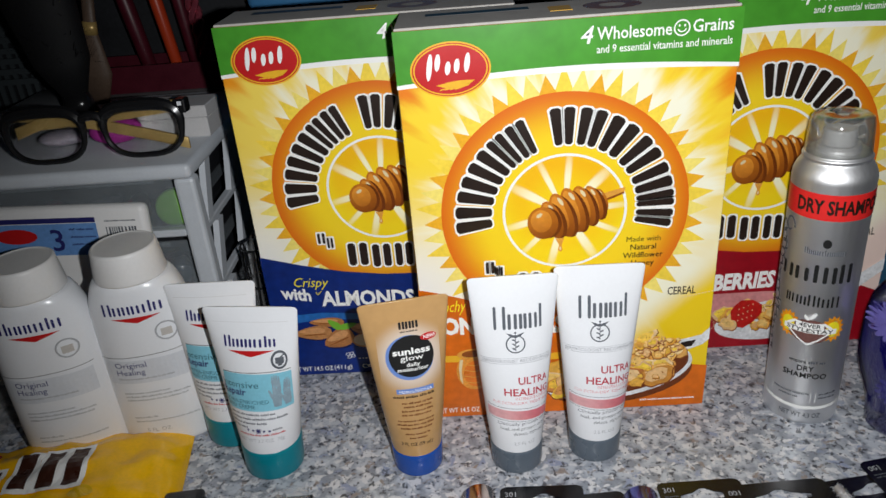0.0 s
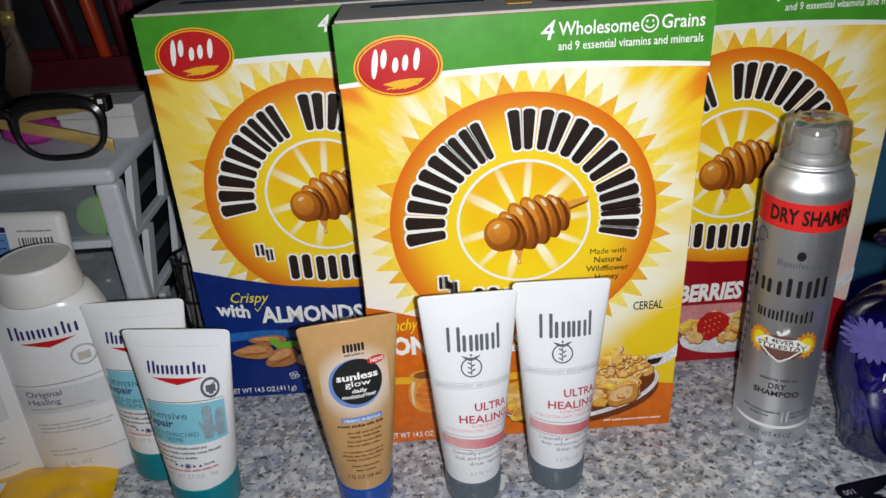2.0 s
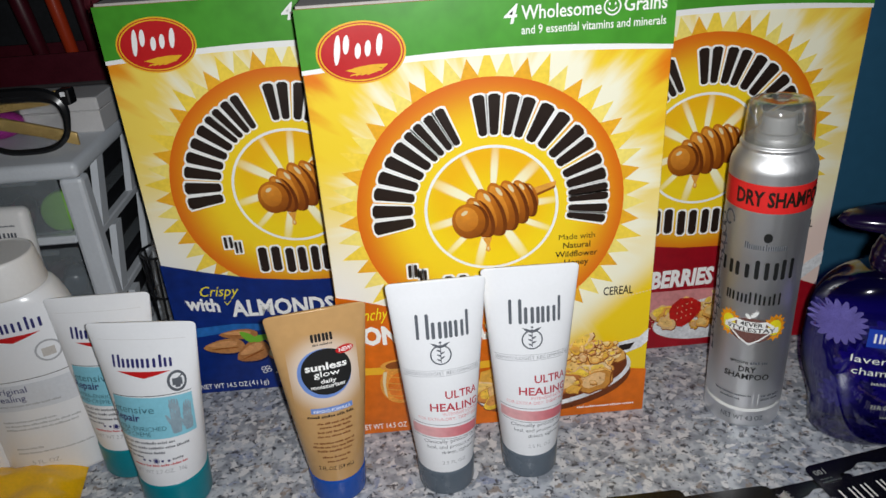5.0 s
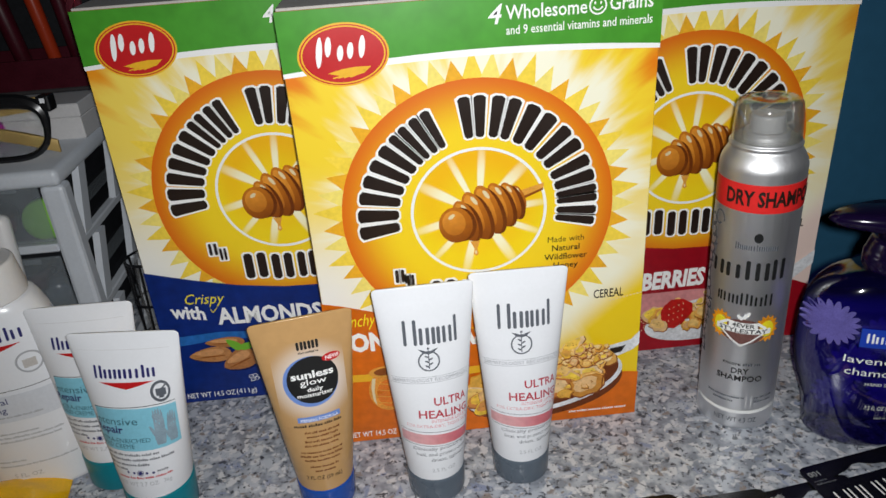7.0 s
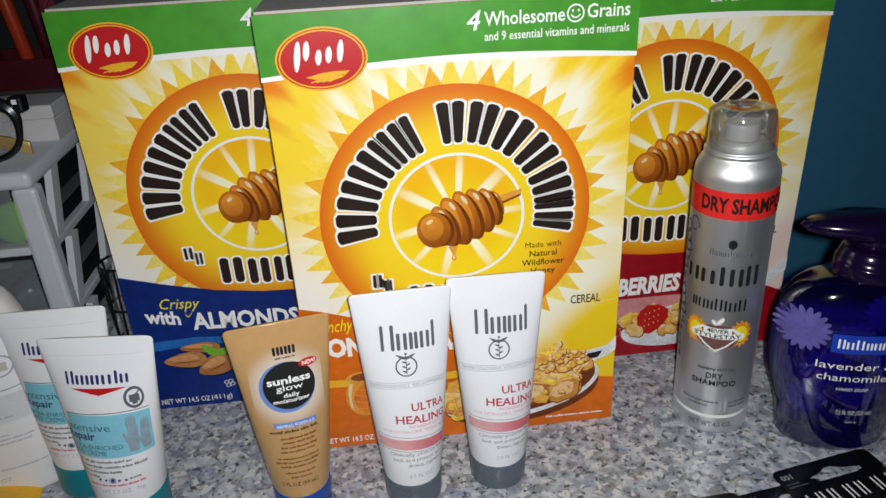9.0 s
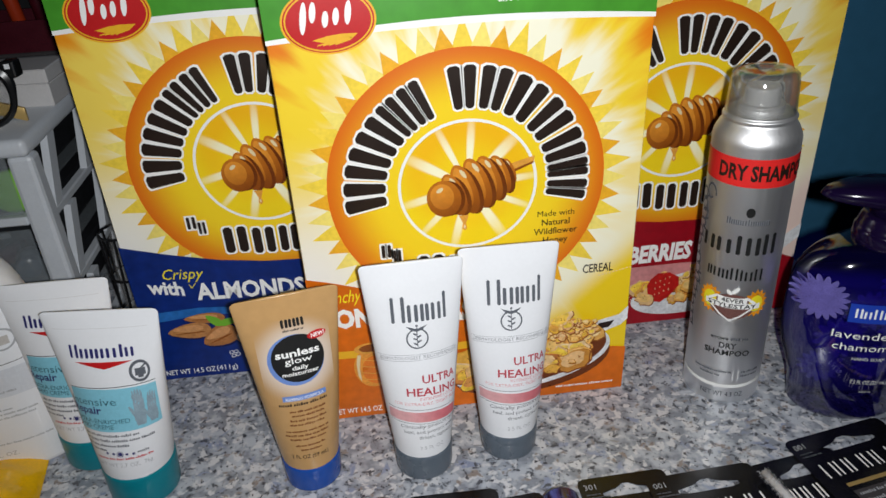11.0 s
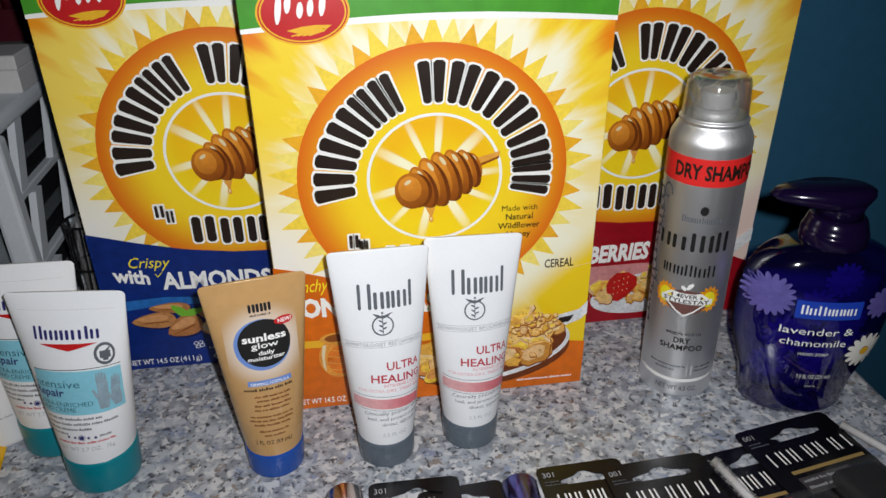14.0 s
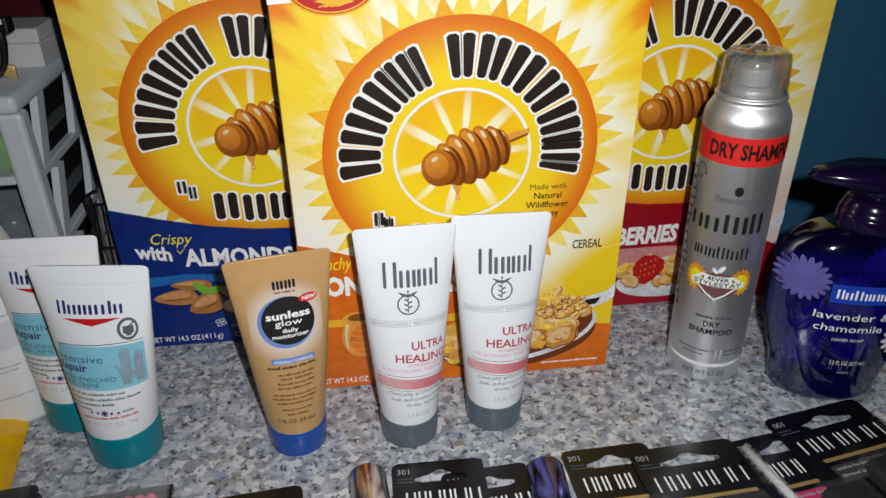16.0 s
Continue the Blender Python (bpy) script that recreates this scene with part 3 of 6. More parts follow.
def arc_blocks(S, o, grow, name, ink, box):
    """The arched name as plain chunky bars round the sun."""
    for ang, span in NAME_ARC:
        r0, r1 = 0.0435 - grow, 0.0665 + grow
        a0, a1 = radians(ang - span / 2) - grow / 0.055, radians(ang + span / 2) + grow / 0.055
        q, pts = 0.0013, []
        for r, lo, hi in ((r0, a0, a1), (r1, a1, a0)):
            for k in range(5):
                a = lo + (hi - lo) * k / 4
                rr = r + (q if r == r0 else -q) * (1 if k in (0, 4) else 0)
                pts.append((SUN[0] + rr * math.cos(a) - 0.003 * max(0.0, (ang - 120) / 62), SUN[1] + rr * math.sin(a)))
        part(name, poly(pts, S, o), ink, box)
    for u0, u1, v0, h in NAME_ROW:
        q = min(0.0016, (u1 - u0) * 0.3)
        a, c, b, d = u0 - grow, u1 + grow, v0 - grow, v0 + h + grow
        part(name, poly([(a + q, b), (c - q, b), (c, b + q), (c, d - q), (c - q, d), (a + q, d), (a, d - q), (a, b + q)], S, o), ink, box)


def dipper(S, o, box):
    """Printed honey dipper: a handle, a row of lapping rings with drawn light and shade, a round knob and a drip."""
    part("dipper_handle", poly([(0.1180, 0.1618), (0.1330, 0.1678), (0.1338, 0.1722), (0.1182, 0.1682)], S, o), HONEYLIGHT, box)
    part("handle_shade", poly([(0.1180, 0.1618), (0.1330, 0.1678), (0.1332, 0.1692), (0.1181, 0.1636)], S, o + T * 0.5), HONEYWOOD, box)
    rings = ((0.1192, 0.1640, 0.0085, 0.0036), (0.1146, 0.1628, 0.0122, 0.0048), (0.1086, 0.1610, 0.0146, 0.0058), (0.1018, 0.1586, 0.0162, 0.0064), (0.0948, 0.1556, 0.0160, 0.0064), (0.0886, 0.1530, 0.0136, 0.0060))
    for i, (u, v, w, b) in enumerate(rings):
        z = o + T + i * 0.00008
        tilt = 0.34
        if i:
            part("ring_groove", oval(u + 0.0022, v - 0.0010, b + 0.0004, w * 0.95, S, z, 26, 2, tilt), HONEYDARK, box)
        part("dipper_ring", oval(u, v, b, w, S, z + 0.00002, 28, 2, tilt), HONEYRING, box)
        part("ring_bulge", oval(u - b * 0.16, v + w * 0.10, b * 0.60, w * 0.78, S, z + 0.00004, 24, 2, tilt), HONEYBULGE, box)
        part("ring_shine", oval(u + b * 0.30 - w * 0.18, v + w * 0.60, b * 0.18, w * 0.20, S, z + 0.00006, 12, 1, tilt + 0.25), CREAMY, box)
    z = o + T + 0.00056
    part("ring_groove", oval(0.0858, 0.1512, 0.0088, 0.0108, S, z, 26, 2, 0.2), HONEYDARK, box)
    part("dipper_knob", oval(0.0828, 0.1512, 0.0096, 0.0112, S, z + 0.00002, 30, 2, 0.2), HONEYRING, box)
    part("ring_bulge", oval(0.0818, 0.1526, 0.0066, 0.0078, S, z + 0.00004, 28, 2, 0.2), HONEYBULGE, box)
    part("knob_shine", oval(0.0806, 0.1566, 0.0022, 0.0012, S, z + 0.00006, 14, 1, 0.6), CREAMY, box)
    part("honey_drip", poly([(0.0905, 0.1400), (0.0962, 0.1400), (0.0945, 0.1350), (0.0952, 0.1318), (0.0938, 0.1302), (0.0922, 0.1318), (0.0928, 0.1352)], S, z), HONEYLIGHT, box)
    part("drip_shine", oval(0.0936, 0.1328, 0.0006, 0.0012, S, z + 0.00003, 10, 1), CREAMY, box)


def flakes(cells, S, o, size, seed, box):
    """Printed flakes and clusters: uneven patches with a drawn dark edge, a pale raised middle and darker toasted spots."""
    rnd = random.Random(seed)
    under, bm, mid, spot = bmesh.new(), bmesh.new(), bmesh.new(), bmesh.new()
    for i, (u, v) in enumerate(cells):
        n, ph = rnd.randint(10, 15), rnd.uniform(0, 6)
        r = size * (rnd.uniform(1.0, 1.6) if i % 3 == 0 else rnd.uniform(0.35, 0.85))
        sq, tilt = rnd.uniform(0.55, 0.95), rnd.uniform(-0.8, 0.8)
        z, pts = o + i * 0.000012, []
        for k in range(n):
            a = ph + 2 * math.pi * k / n
            rr = r * rnd.uniform(0.70, 1.12)
            x, y = rr * math.cos(a), rr * sq * math.sin(a)
            pts.append((x * math.cos(tilt) - y * math.sin(tilt), x * math.sin(tilt) + y * math.cos(tilt)))
        poly([(u + x * 1.06 + 0.0003, v + y * 1.06 - 0.0006) for x, y in pts], S, z, under)
        poly([(u + x, v + y) for x, y in pts], S, z + 0.000003, bm)
        poly([(u + x * 0.74 - r * 0.06, v + y * 0.70 + r * 0.10) for x, y in pts], S, z + 0.000006, mid)
        for _ in range(6):
            sx, sy = rnd.uniform(-0.6, 0.6) * r, rnd.uniform(-0.6, 0.6) * r * sq
            oval(u + sx, v + sy, r * rnd.uniform(0.03, 0.09), r * 0.035, S, z + 0.000009, 6, 1, rnd.uniform(0, 3), spot)
    tagged(part("cereal_shading", under, HONEYWOOD, box), kind="stuff")
    tagged(part("printed_cereal", bm, FLAKE, box), kind="stuff")
    tagged(part("cereal_light", mid, FLAKE_LIGHT, box), kind="stuff")
    tagged(part("cereal_spots", spot, FLAKE_SPOT, box), kind="stuff")


def almond(u, v, a, b, rot, S, o):
    """Almond outline: round at one end, drawn to a point at the other."""
    c, s, pts = math.cos(rot), math.sin(rot), []
    for k in range(22):
        th = 2 * math.pi * k / 22
        x = a * math.cos(th)
        y = b * math.sin(th) * (1 - 0.38 * math.cos(th)) * (1.0 if math.cos(th) < 0.9 else 0.6)
        pts.append((u - x * c + y * s, v - x * s - y * c))
    return poly(pts, S, o)


def cereal_box(label, m, face, kind):
    box = thing("cereal_box", label, "cereal box", m, "cereal boxes")
    S = flat(0.0)
    body = part("carton", slab(0, BW, 0.0004, BD, 0, BH - 0.0004, 0.0008, 1), SIDE, box)
    part("front_panel", poly([(0.0006, 0.0006), (BW - 0.0006, 0.0006), (BW - 0.0006, BH - 0.0006), (0.0006, BH - 0.0006)], S, 0.0001), face, box)
    # top flaps with their slit and stamps
    part("top_flap", slab(0.001, BW - 0.001, 0.0012, BD - 0.001, BH - 0.0006, BH + 0.0010, 0.0003, 1), CARD, box, "grey cardboard top flap")
    part("tuck_slit", slab(0.018, 0.080, BD * 0.58, BD * 0.58 + 0.009, BH + 0.0010, BH + 0.0013), INK_BLACK, box)
    part("top_stamp", oval(0.128, BD * 0.5, 0.017, 0.014, lambda u, v, o: (u, v, BH + 0.0011 + o), 0.0001, 24, 2, 0, None, 0.45), HONEYWOOD, box)
    part("top_mark", slab(0.091, 0.104, 0.020, 0.036, BH + 0.0010, BH + 0.0013), INK_GOLD, box)
    # sun: rays, disc, core
    rnd = random.Random(5)
    n = 51
    for i in range(n):
        a, w = math.pi / 2 - 2 * math.pi * i / n, radians(5.3)
        r = (0.0926, 0.0902, 0.0878)[i % 3] + rnd.uniform(-0.0007, 0.0007)
        e = lambda rr, t: (DISC_AT[0] + rr * math.cos(t), DISC_AT[1] + rr * math.sin(t))
        part("printed_ray", poly([e(0.0735, a - w), e(r, a), e(0.0735, a + w)], S, 2 * T + (i % 3) * 0.00003), RAYS[i % 3], box)
    part("printed_disc", oval(*DISC_AT, 0.0770, 0.0770, S, 4 * T, 80, 3), DISC, box)
    part("core_ring", oval(0.0965, 0.1575, 0.0388, 0.0388, S, 5 * T, 56, 1, 0, None, 0.955), INK_WHITE, box)
    part("core_disc", oval(0.0965, 0.1575, 0.0371, 0.0371, S, 5 * T, 56, 3), CORE, box)
    dipper(S, 7 * T, box)
    # green top band with its white lower edge
    top = [(0.195 * k / 14, 0.2435 + 0.0065 * math.sin(math.pi * (0.08 + 0.84 * k / 14)) - 0.001) for k in range(15)]
    part("white_edge", poly([(u, v - 0.0024 - 0.0012 * math.sin(math.pi * i / 14)) for i, (u, v) in enumerate(top)] + [(BW, BH - 0.001), (0, BH - 0.001)], S, 6 * T), INK_WHITE, box)
    part("green_band", poly(top + [(BW, BH - 0.0004), (0, BH - 0.0004)], S, 7 * T), GREEN, box)
    part("lettering", words("4", 0.1055, 0.2605, 0.0095, S, 8 * T, None, "LEFT", 0.25, 0.01), INK_WHITE, box)
    bm = words("Wholesome", 0.1145, 0.2622, 0.0068, S, 8 * T, 0.0415, "LEFT", 0, 0.012)
    words("Grains", 0.1675, 0.2628, 0.0068, S, 8 * T, 0.0225, "LEFT", 0, 0.012, 0, bm)
    part("lettering", bm, INK_WHITE, box)
    part("lettering", words("and 9 essential vitamins and minerals", 0.1145, 0.2548, 0.0044, S, 8 * T, 0.0755, "LEFT", 0, 0.008), INK_WHITE, box)
    bm = oval(0.1615, 0.2655, 0.0046, 0.0046, S, 8 * T, 24, 1, 0, None, 0.82)
    for du in (-0.0015, 0.0015):
        oval(0.1615 + du, 0.2668, 0.0005, 0.0008, S, 8 * T, 8, 1, 0, bm)
    poly([(0.1615 + 0.0028 * math.cos(radians(a)), 0.2658 + 0.0028 * math.sin(radians(a))) for a in range(200, 341, 20)] + [(0.1615 + 0.0020 * math.cos(radians(a)), 0.2658 + 0.0021 * math.sin(radians(a))) for a in range(340, 199, -20)], S, 8 * T, bm)
    part("smile_sign", bm, INK_WHITE, box)
    # maker's oval: gold, red and white shapes
    part("maker_oval", oval(0.0315, 0.2515, 0.0232, 0.0160, S, 9 * T, 44, 2, 0.03), INK_GOLD, box)
    part("maker_ring", oval(0.0315, 0.2515, 0.0222, 0.0151, S, 10 * T, 44, 1, 0.03, None, 0.965), INK_RED, box)
    part("maker_field", oval(0.0315, 0.2515, 0.0206, 0.0138, S, 10 * T, 44, 2, 0.03), INK_RED, box)
    bm = bmesh.new()
    for u, v, b in ((0.0195, 0.2535, 0.0078), (0.0243, 0.2560, 0.0050), (0.0300, 0.2525, 0.0040), (0.0352, 0.2535, 0.0042), (0.0412, 0.2550, 0.0058)):
        oval(u, v, 0.0016, b, S, 11 * T, 16, 1, -0.16, bm)
    part("gold_hill", poly([(0.0225, 0.2428), (0.030, 0.2445), (0.037, 0.2452), (0.045, 0.2450), (0.041, 0.2418), (0.032, 0.2402)], S, 11 * T), INK_GOLD, box)
    part("maker_mark", bm, INK_WHITE, box)
    bm = bmesh.new()
    for k in range(4):
        poly([(0.0245 + 0.003 * k, 0.2398), (0.0420 - 0.0005 * k, 0.2430 - 0.0004 * k), (0.0400, 0.2438), (0.0250 + 0.003 * k, 0.2405 + 0.0006 * k)], S, 11 * T + k * 0.00001, bm)
    part("maker_field_lines", bm, INK_GOLD, box)
    # coloured lower banner
    if kind == "honey":
        edge = [(0.0, 0.1075), (0.012, 0.1045), (0.035, 0.097), (0.07, 0.088), (0.10, 0.075), (0.13, 0.055), (0.165, 0.038), (BW, 0.034)]
        ban = ORANGE
    else:
        edge = [(0.0, 0.1085), (0.03, 0.1000), (0.06, 0.0930), (0.09, 0.0890), (0.12, 0.0880)] + ([(0.15, 0.089), (BW, 0.095)] if kind == "almond" else [(0.135, 0.084), (0.155, 0.065), (BW, 0.048)])
        if kind == "berry":
            edge = [(u, v - 0.004) for u, v in edge]
        ban = BLUE_BAN if kind == "almond" else RED_BAN
    part("lower_banner", poly([(0.0004, 0.0004), (BW - 0.0004, 0.0004)] + edge[::-1], S, 6 * T), ban, box)
    # the arched name as plain blocks
    arc_blocks(S, 7.4 * T, 0.0011, "name_outline", INK_WHITE, box)
    arc_blocks(S, 8.4 * T, 0.0, "name_block", INK_BROWN, box)
    part("net_weight", words("NET WT 14.5 OZ", 0.0065 if kind == "almond" else 0.0045, 0.0040, 0.0042, S, 8 * T, 0.0340 if kind == "almond" else 0.031, "LEFT", 0, 0.008), INK_WHITE, box)
    if kind == "almond":
        part("net_weight", words("(411g)", 0.0415, 0.0044, 0.0042, S, 8 * T, 0.0145, "LEFT"), INK_WHITE, box)
        part("lettering", words("Crispy", 0.0220, 0.0820, 0.0078, S, 8 * T, 0.0262, "LEFT", 0.35, 0.0, -0.05), INK_YELLOW, box)
        part("insert_mark", poly([(0.0370, 0.0765), (0.0385, 0.0735), (0.0420, 0.0772), (0.0416, 0.0775), (0.0386, 0.0744), (0.0375, 0.0768)], S, 8 * T), INK_YELLOW, box)
        part("lettering", words("with", 0.0105, 0.0728, 0.0098, S, 8 * T, 0.0226, "LEFT", 0, 0.034, -0.17), INK_WHITE, box)
        part("lettering", words("ALMONDS", 0.0405, 0.0645, 0.0122, S, 8 * T, 0.0715, "LEFT", 0, 0.034, -0.04), INK_WHITE, box)
        part("pale_sweep", poly([(0.0, 0.0560), (0.04, 0.0580), (0.09, 0.0540), (0.14, 0.0500), (0.14, 0.0460), (0.09, 0.0490), (0.04, 0.0520), (0.0, 0.0480)], S, 7 * T), SKY_INK, box)
        for k, (u, v, a, b, r) in enumerate(((0.0690, 0.0417, 0.0100, 0.0058, -0.2), (0.0415, 0.0493, 0.0137, 0.0040, -0.04), (0.0298, 0.0401, 0.0147, 0.0060, 0.02), (0.0490, 0.0335, 0.0128, 0.0080, 0.42))):
            part("almond_shade", almond(u + 0.0005, v - 0.0009, a * 1.02, b * 1.08, r, S, (8 + k) * T - 0.00004), BLUE_DEEP, box)
            part("printed_almond", almond(u, v, a, b, r, S, (8 + k) * T), (ALMOND, ALMOND_B)[k % 2], box)
            part("almond_light", almond(u - a * 0.06, v + b * 0.30, a * 0.72, b * 0.42, r, S, (8 + k) * T + 0.00003), ALMOND_LIT, box)
            part("almond_ridge", almond(u, v - b * 0.28, a * 0.72, b * 0.07, r, S, (8 + k) * T + 0.00005), HONEYWOOD, box)
        part("almond_slice", oval(0.0686, 0.0312, 0.0092, 0.0062, S, 12 * T, 22, 2, 0.05), ALMOND_LIT, box)
        part("slice_face", oval(0.0684, 0.0316, 0.0080, 0.0052, S, 12.5 * T, 22, 2, 0.05), CREAMY, box)
        part("printed_leaf", almond(0.0474, 0.0470, 0.0064, 0.0030, -0.75, S, 12 * T), LEAF, box)
        part("printed_leaf", almond(0.0576, 0.0452, 0.0072, 0.0026, 3.4, S, 12.3 * T), LEAF, box)
        bm = bmesh.new()
        for k in range(7):
            oval(0.0632 + 0.0026 * k, 0.0140 - 0.0001 * k, 0.0008, 0.0004, S, 8 * T, 8, 1, 0, bm)
        for du, dv in ((0, 0), (0.003, 0.001), (-0.001, 0.003), (0.002, 0.0035)):
            oval(0.0552 + du, 0.0155 + dv, 0.0019, 0.0014, S, 8 * T, 10, 1, 0.4, bm, 0.7)
        oval(0.0668, 0.0063, 0.0026, 0.0019, S, 8 * T, 14, 1, 0, bm, 0.75)
        oval(0.0703, 0.0065, 0.0012, 0.0014, S, 8 * T, 12, 1, 0, bm, 0.6)
        part("printed_bee", bm, INK_WHITE, box)
    if kind == "honey":
        part("yellow_bar", poly([(0, 0.0490), (0.075, 0.0455), (0.11, 0.047), (0.11, 0.0525), (0.075, 0.051), (0, 0.0545)], S, 6.6 * T), INK_GOLD, box)
        part("lettering", words("Crunchy", 0.0035, 0.0890, 0.0085, S, 8 * T, 0.0275, "LEFT", 0.35, 0.0, 0.02), INK_YELLOW, box)
        bm = words("HONEY", 0.0035, 0.0722, 0.0122, S, 8 * T, 0.0500, "LEFT", 0, 0.05, -0.03)
        words("ROASTED", 0.0610, 0.0700, 0.0122, S, 8 * T, 0.062, "LEFT", 0, 0.05, -0.03, bm)
        part("lettering", bm, INK_WHITE, box)
        # honey pot
        part("honey_pot", oval(0.0335, 0.0395, 0.0125, 0.0155, S, 8 * T, 36, 3), HONEYRED, box)
        part("pot_glow", oval(0.0345, 0.0375, 0.0085, 0.0110, S, 8.5 * T, 30, 3), HONEYGLOW, box)
        part("pot_rim", oval(0.0328, 0.0545, 0.0105, 0.0042, S, 9 * T, 20, 1, 0.05, None, 0.7), HONEYLIGHT, box)
        part("pot_honey", oval(0.0328, 0.0545, 0.0074, 0.0028, S, 9 * T, 20, 1, 0.05), HONEYWOOD, box)
        bm = bmesh.new()
        for v in (0.032, 0.037, 0.042, 0.047):
            poly([(0.0228, v), (0.0335, v - 0.0022), (0.0442, v), (0.0442, v - 0.0005), (0.0335, v - 0.0029), (0.0228, v - 0.0005)], S, 9 * T, bm)
        part("pot_grooves", bm, HONEYLIGHT, box)
        part("pot_shine", poly([(0.0232, 0.0335), (0.0250, 0.0290), (0.0245, 0.0400), (0.0262, 0.0500), (0.0240, 0.0500), (0.0228, 0.0430)], S, 10 * T), CREAMY, box)
        # spoon with cereal
        part("spoon_shadow", oval(0.1330, 0.0290, 0.052, 0.0235, S, 6.8 * T, 40, 2, 0.12), HONEYDARK, box)
        part("spoon_bowl", oval(0.1325, 0.0325, 0.0525, 0.0225, S, 7.6 * T, 44, 1, 0.16), SILVERY, box)
        part("spoon_inner", oval(0.1325, 0.0340, 0.0500, 0.0205, S, 8 * T, 44, 1, 0.16), HONEYDARK, box)
        part("spoon_handle", poly([(0.1790, 0.0475), (0.1905, 0.0520), (BW - 0.0005, 0.0560), (BW - 0.0005, 0.0660), (0.1890, 0.0600), (0.1720, 0.0560)], S, 7.8 * T), SILVERY, box)
        part("spoon_gap", poly([(0.1750, 0.0500), (0.1830, 0.0510), (0.1860, 0.0560), (0.1760, 0.0545)], S, 8.4 * T), INK_BROWN, box)
        rnd = random.Random(3)
        cells = []
        for k in range(120):
            a, q = rnd.uniform(0, 6.283), math.sqrt(rnd.random())
            u, v = 0.1325 + 0.0450 * q * math.cos(a), 0.0385 + 0.0215 * q * math.sin(a) + 0.010 * q * math.cos(a)
            cells.append((u, v))
        cells.sort(key=lambda p: -p[1])
        flakes(cells, S, 9 * T, 0.0078, 7, box)
        crumbs = [(0.1480 + 0.026 * rnd.uniform(-1, 1), 0.0530 + 0.0075 * rnd.uniform(-1, 1)) for k in range(110)]
        flakes(crumbs, S, 26 * T, 0.0026, 13, box)
        for s, (u, v, h) in (("Made with", (0.1465, 0.1340, 0.0036)), ("Natural", (0.1465, 0.1282, 0.0038)), ("Wildflower", (0.1465, 0.1224, 0.0038)), ("Honey", (0.1465, 0.1166, 0.0038))):
            part("lettering", words(s, u, v, h, S, 8 * T, None, "CENTER", 0.0, 0.012 if s[0] != "M" else 0.0), INK_BROWN, box)
        part("small_print", bars([(0.150, 0.188, 0.0060)], S, 8 * T, 0.0018), INK_WHITE, box)
        bm = bmesh.new()
        for k in range(10):
            oval(0.1745 + 0.0021 * k, 0.0905 + 0.0004 * k, 0.0007, 0.0004, S, 8 * T, 8, 1, 0.2, bm)
        part("dotted_trail", bm, CREAMY, box)
    if kind != "almond":
        part("lettering", words("CEREAL", 0.1640, 0.0930, 0.0058, S, 8 * T, 0.0185, "LEFT", 0, 0.012), INK_BROWN, box)
    if kind == "berry":
        part("lettering", words("BERRIES", 0.0690, 0.0535, 0.0130, S, 8 * T, 0.0460, "LEFT", 0.1, 0.045, 0.015), INK_WHITE, box)
        part("pink_glow", poly([(0.03, 0.030), (0.15, 0.026), (0.15, 0.047), (0.11, 0.050), (0.06, 0.050), (0.03, 0.046)], S, 7 * T), PINK_INK, box)
        part("spoon_bowl", oval(0.1230, 0.0250, 0.050, 0.0180, S, 7.6 * T, 40, 1, 0.12), SILVERY, box)
        part("spoon_handle", poly([(0.165, 0.037), (BW - 0.0005, 0.062), (BW - 0.0005, 0.073), (0.160, 0.047)], S, 7.8 * T), SILVERY, box)
        rnd = random.Random(9)
        cells = [(0.122 + 0.043 * math.sqrt(rnd.random()) * math.cos(a), 0.031 + 0.017 * math.sin(a) * rnd.random()) for a in [rnd.uniform(0, 6.283) for _ in range(70)]]
        flakes(cells, S, 8.6 * T, 0.0064, 11, box)
        berry = [(0.0860, 0.0440), (0.0900, 0.0480), (0.0970, 0.0480), (0.1030, 0.0440), (0.1035, 0.0380), (0.0985, 0.0310), (0.0930, 0.0270), (0.0890, 0.0280), (0.0850, 0.0340), (0.0842, 0.0400)]
        part("printed_strawberry", poly([(0.0965 + (u - 0.094) * 1.25, 0.0315 + (v - 0.038) * 1.2) for u, v in berry], S, 15.5 * T), BERRY, box)
        flakes([(0.0830, 0.0230), (0.1130, 0.0400), (0.1100, 0.0215), (0.1180, 0.0310)], S, 18 * T, 0.0066, 17, box)
        bm = bmesh.new()
        for k in range(16):
            oval(0.0645 + 0.0085 * math.cos(k * 0.4), 0.0225 + 0.006 * math.sin(k * 0.4), 0.0006, 0.0004, S, 8 * T, 6, 1, 0, bm)
            if k < 12:
                oval(0.0905 + 0.0034 * (k % 4), 0.0255 + 0.0026 * (k // 2) + 0.001 * (k % 2), 0.0004, 0.0007, S, 17 * T, 6, 1, 0, bm)
        part("dotted_trail", bm, CREAMY, box)
    return box


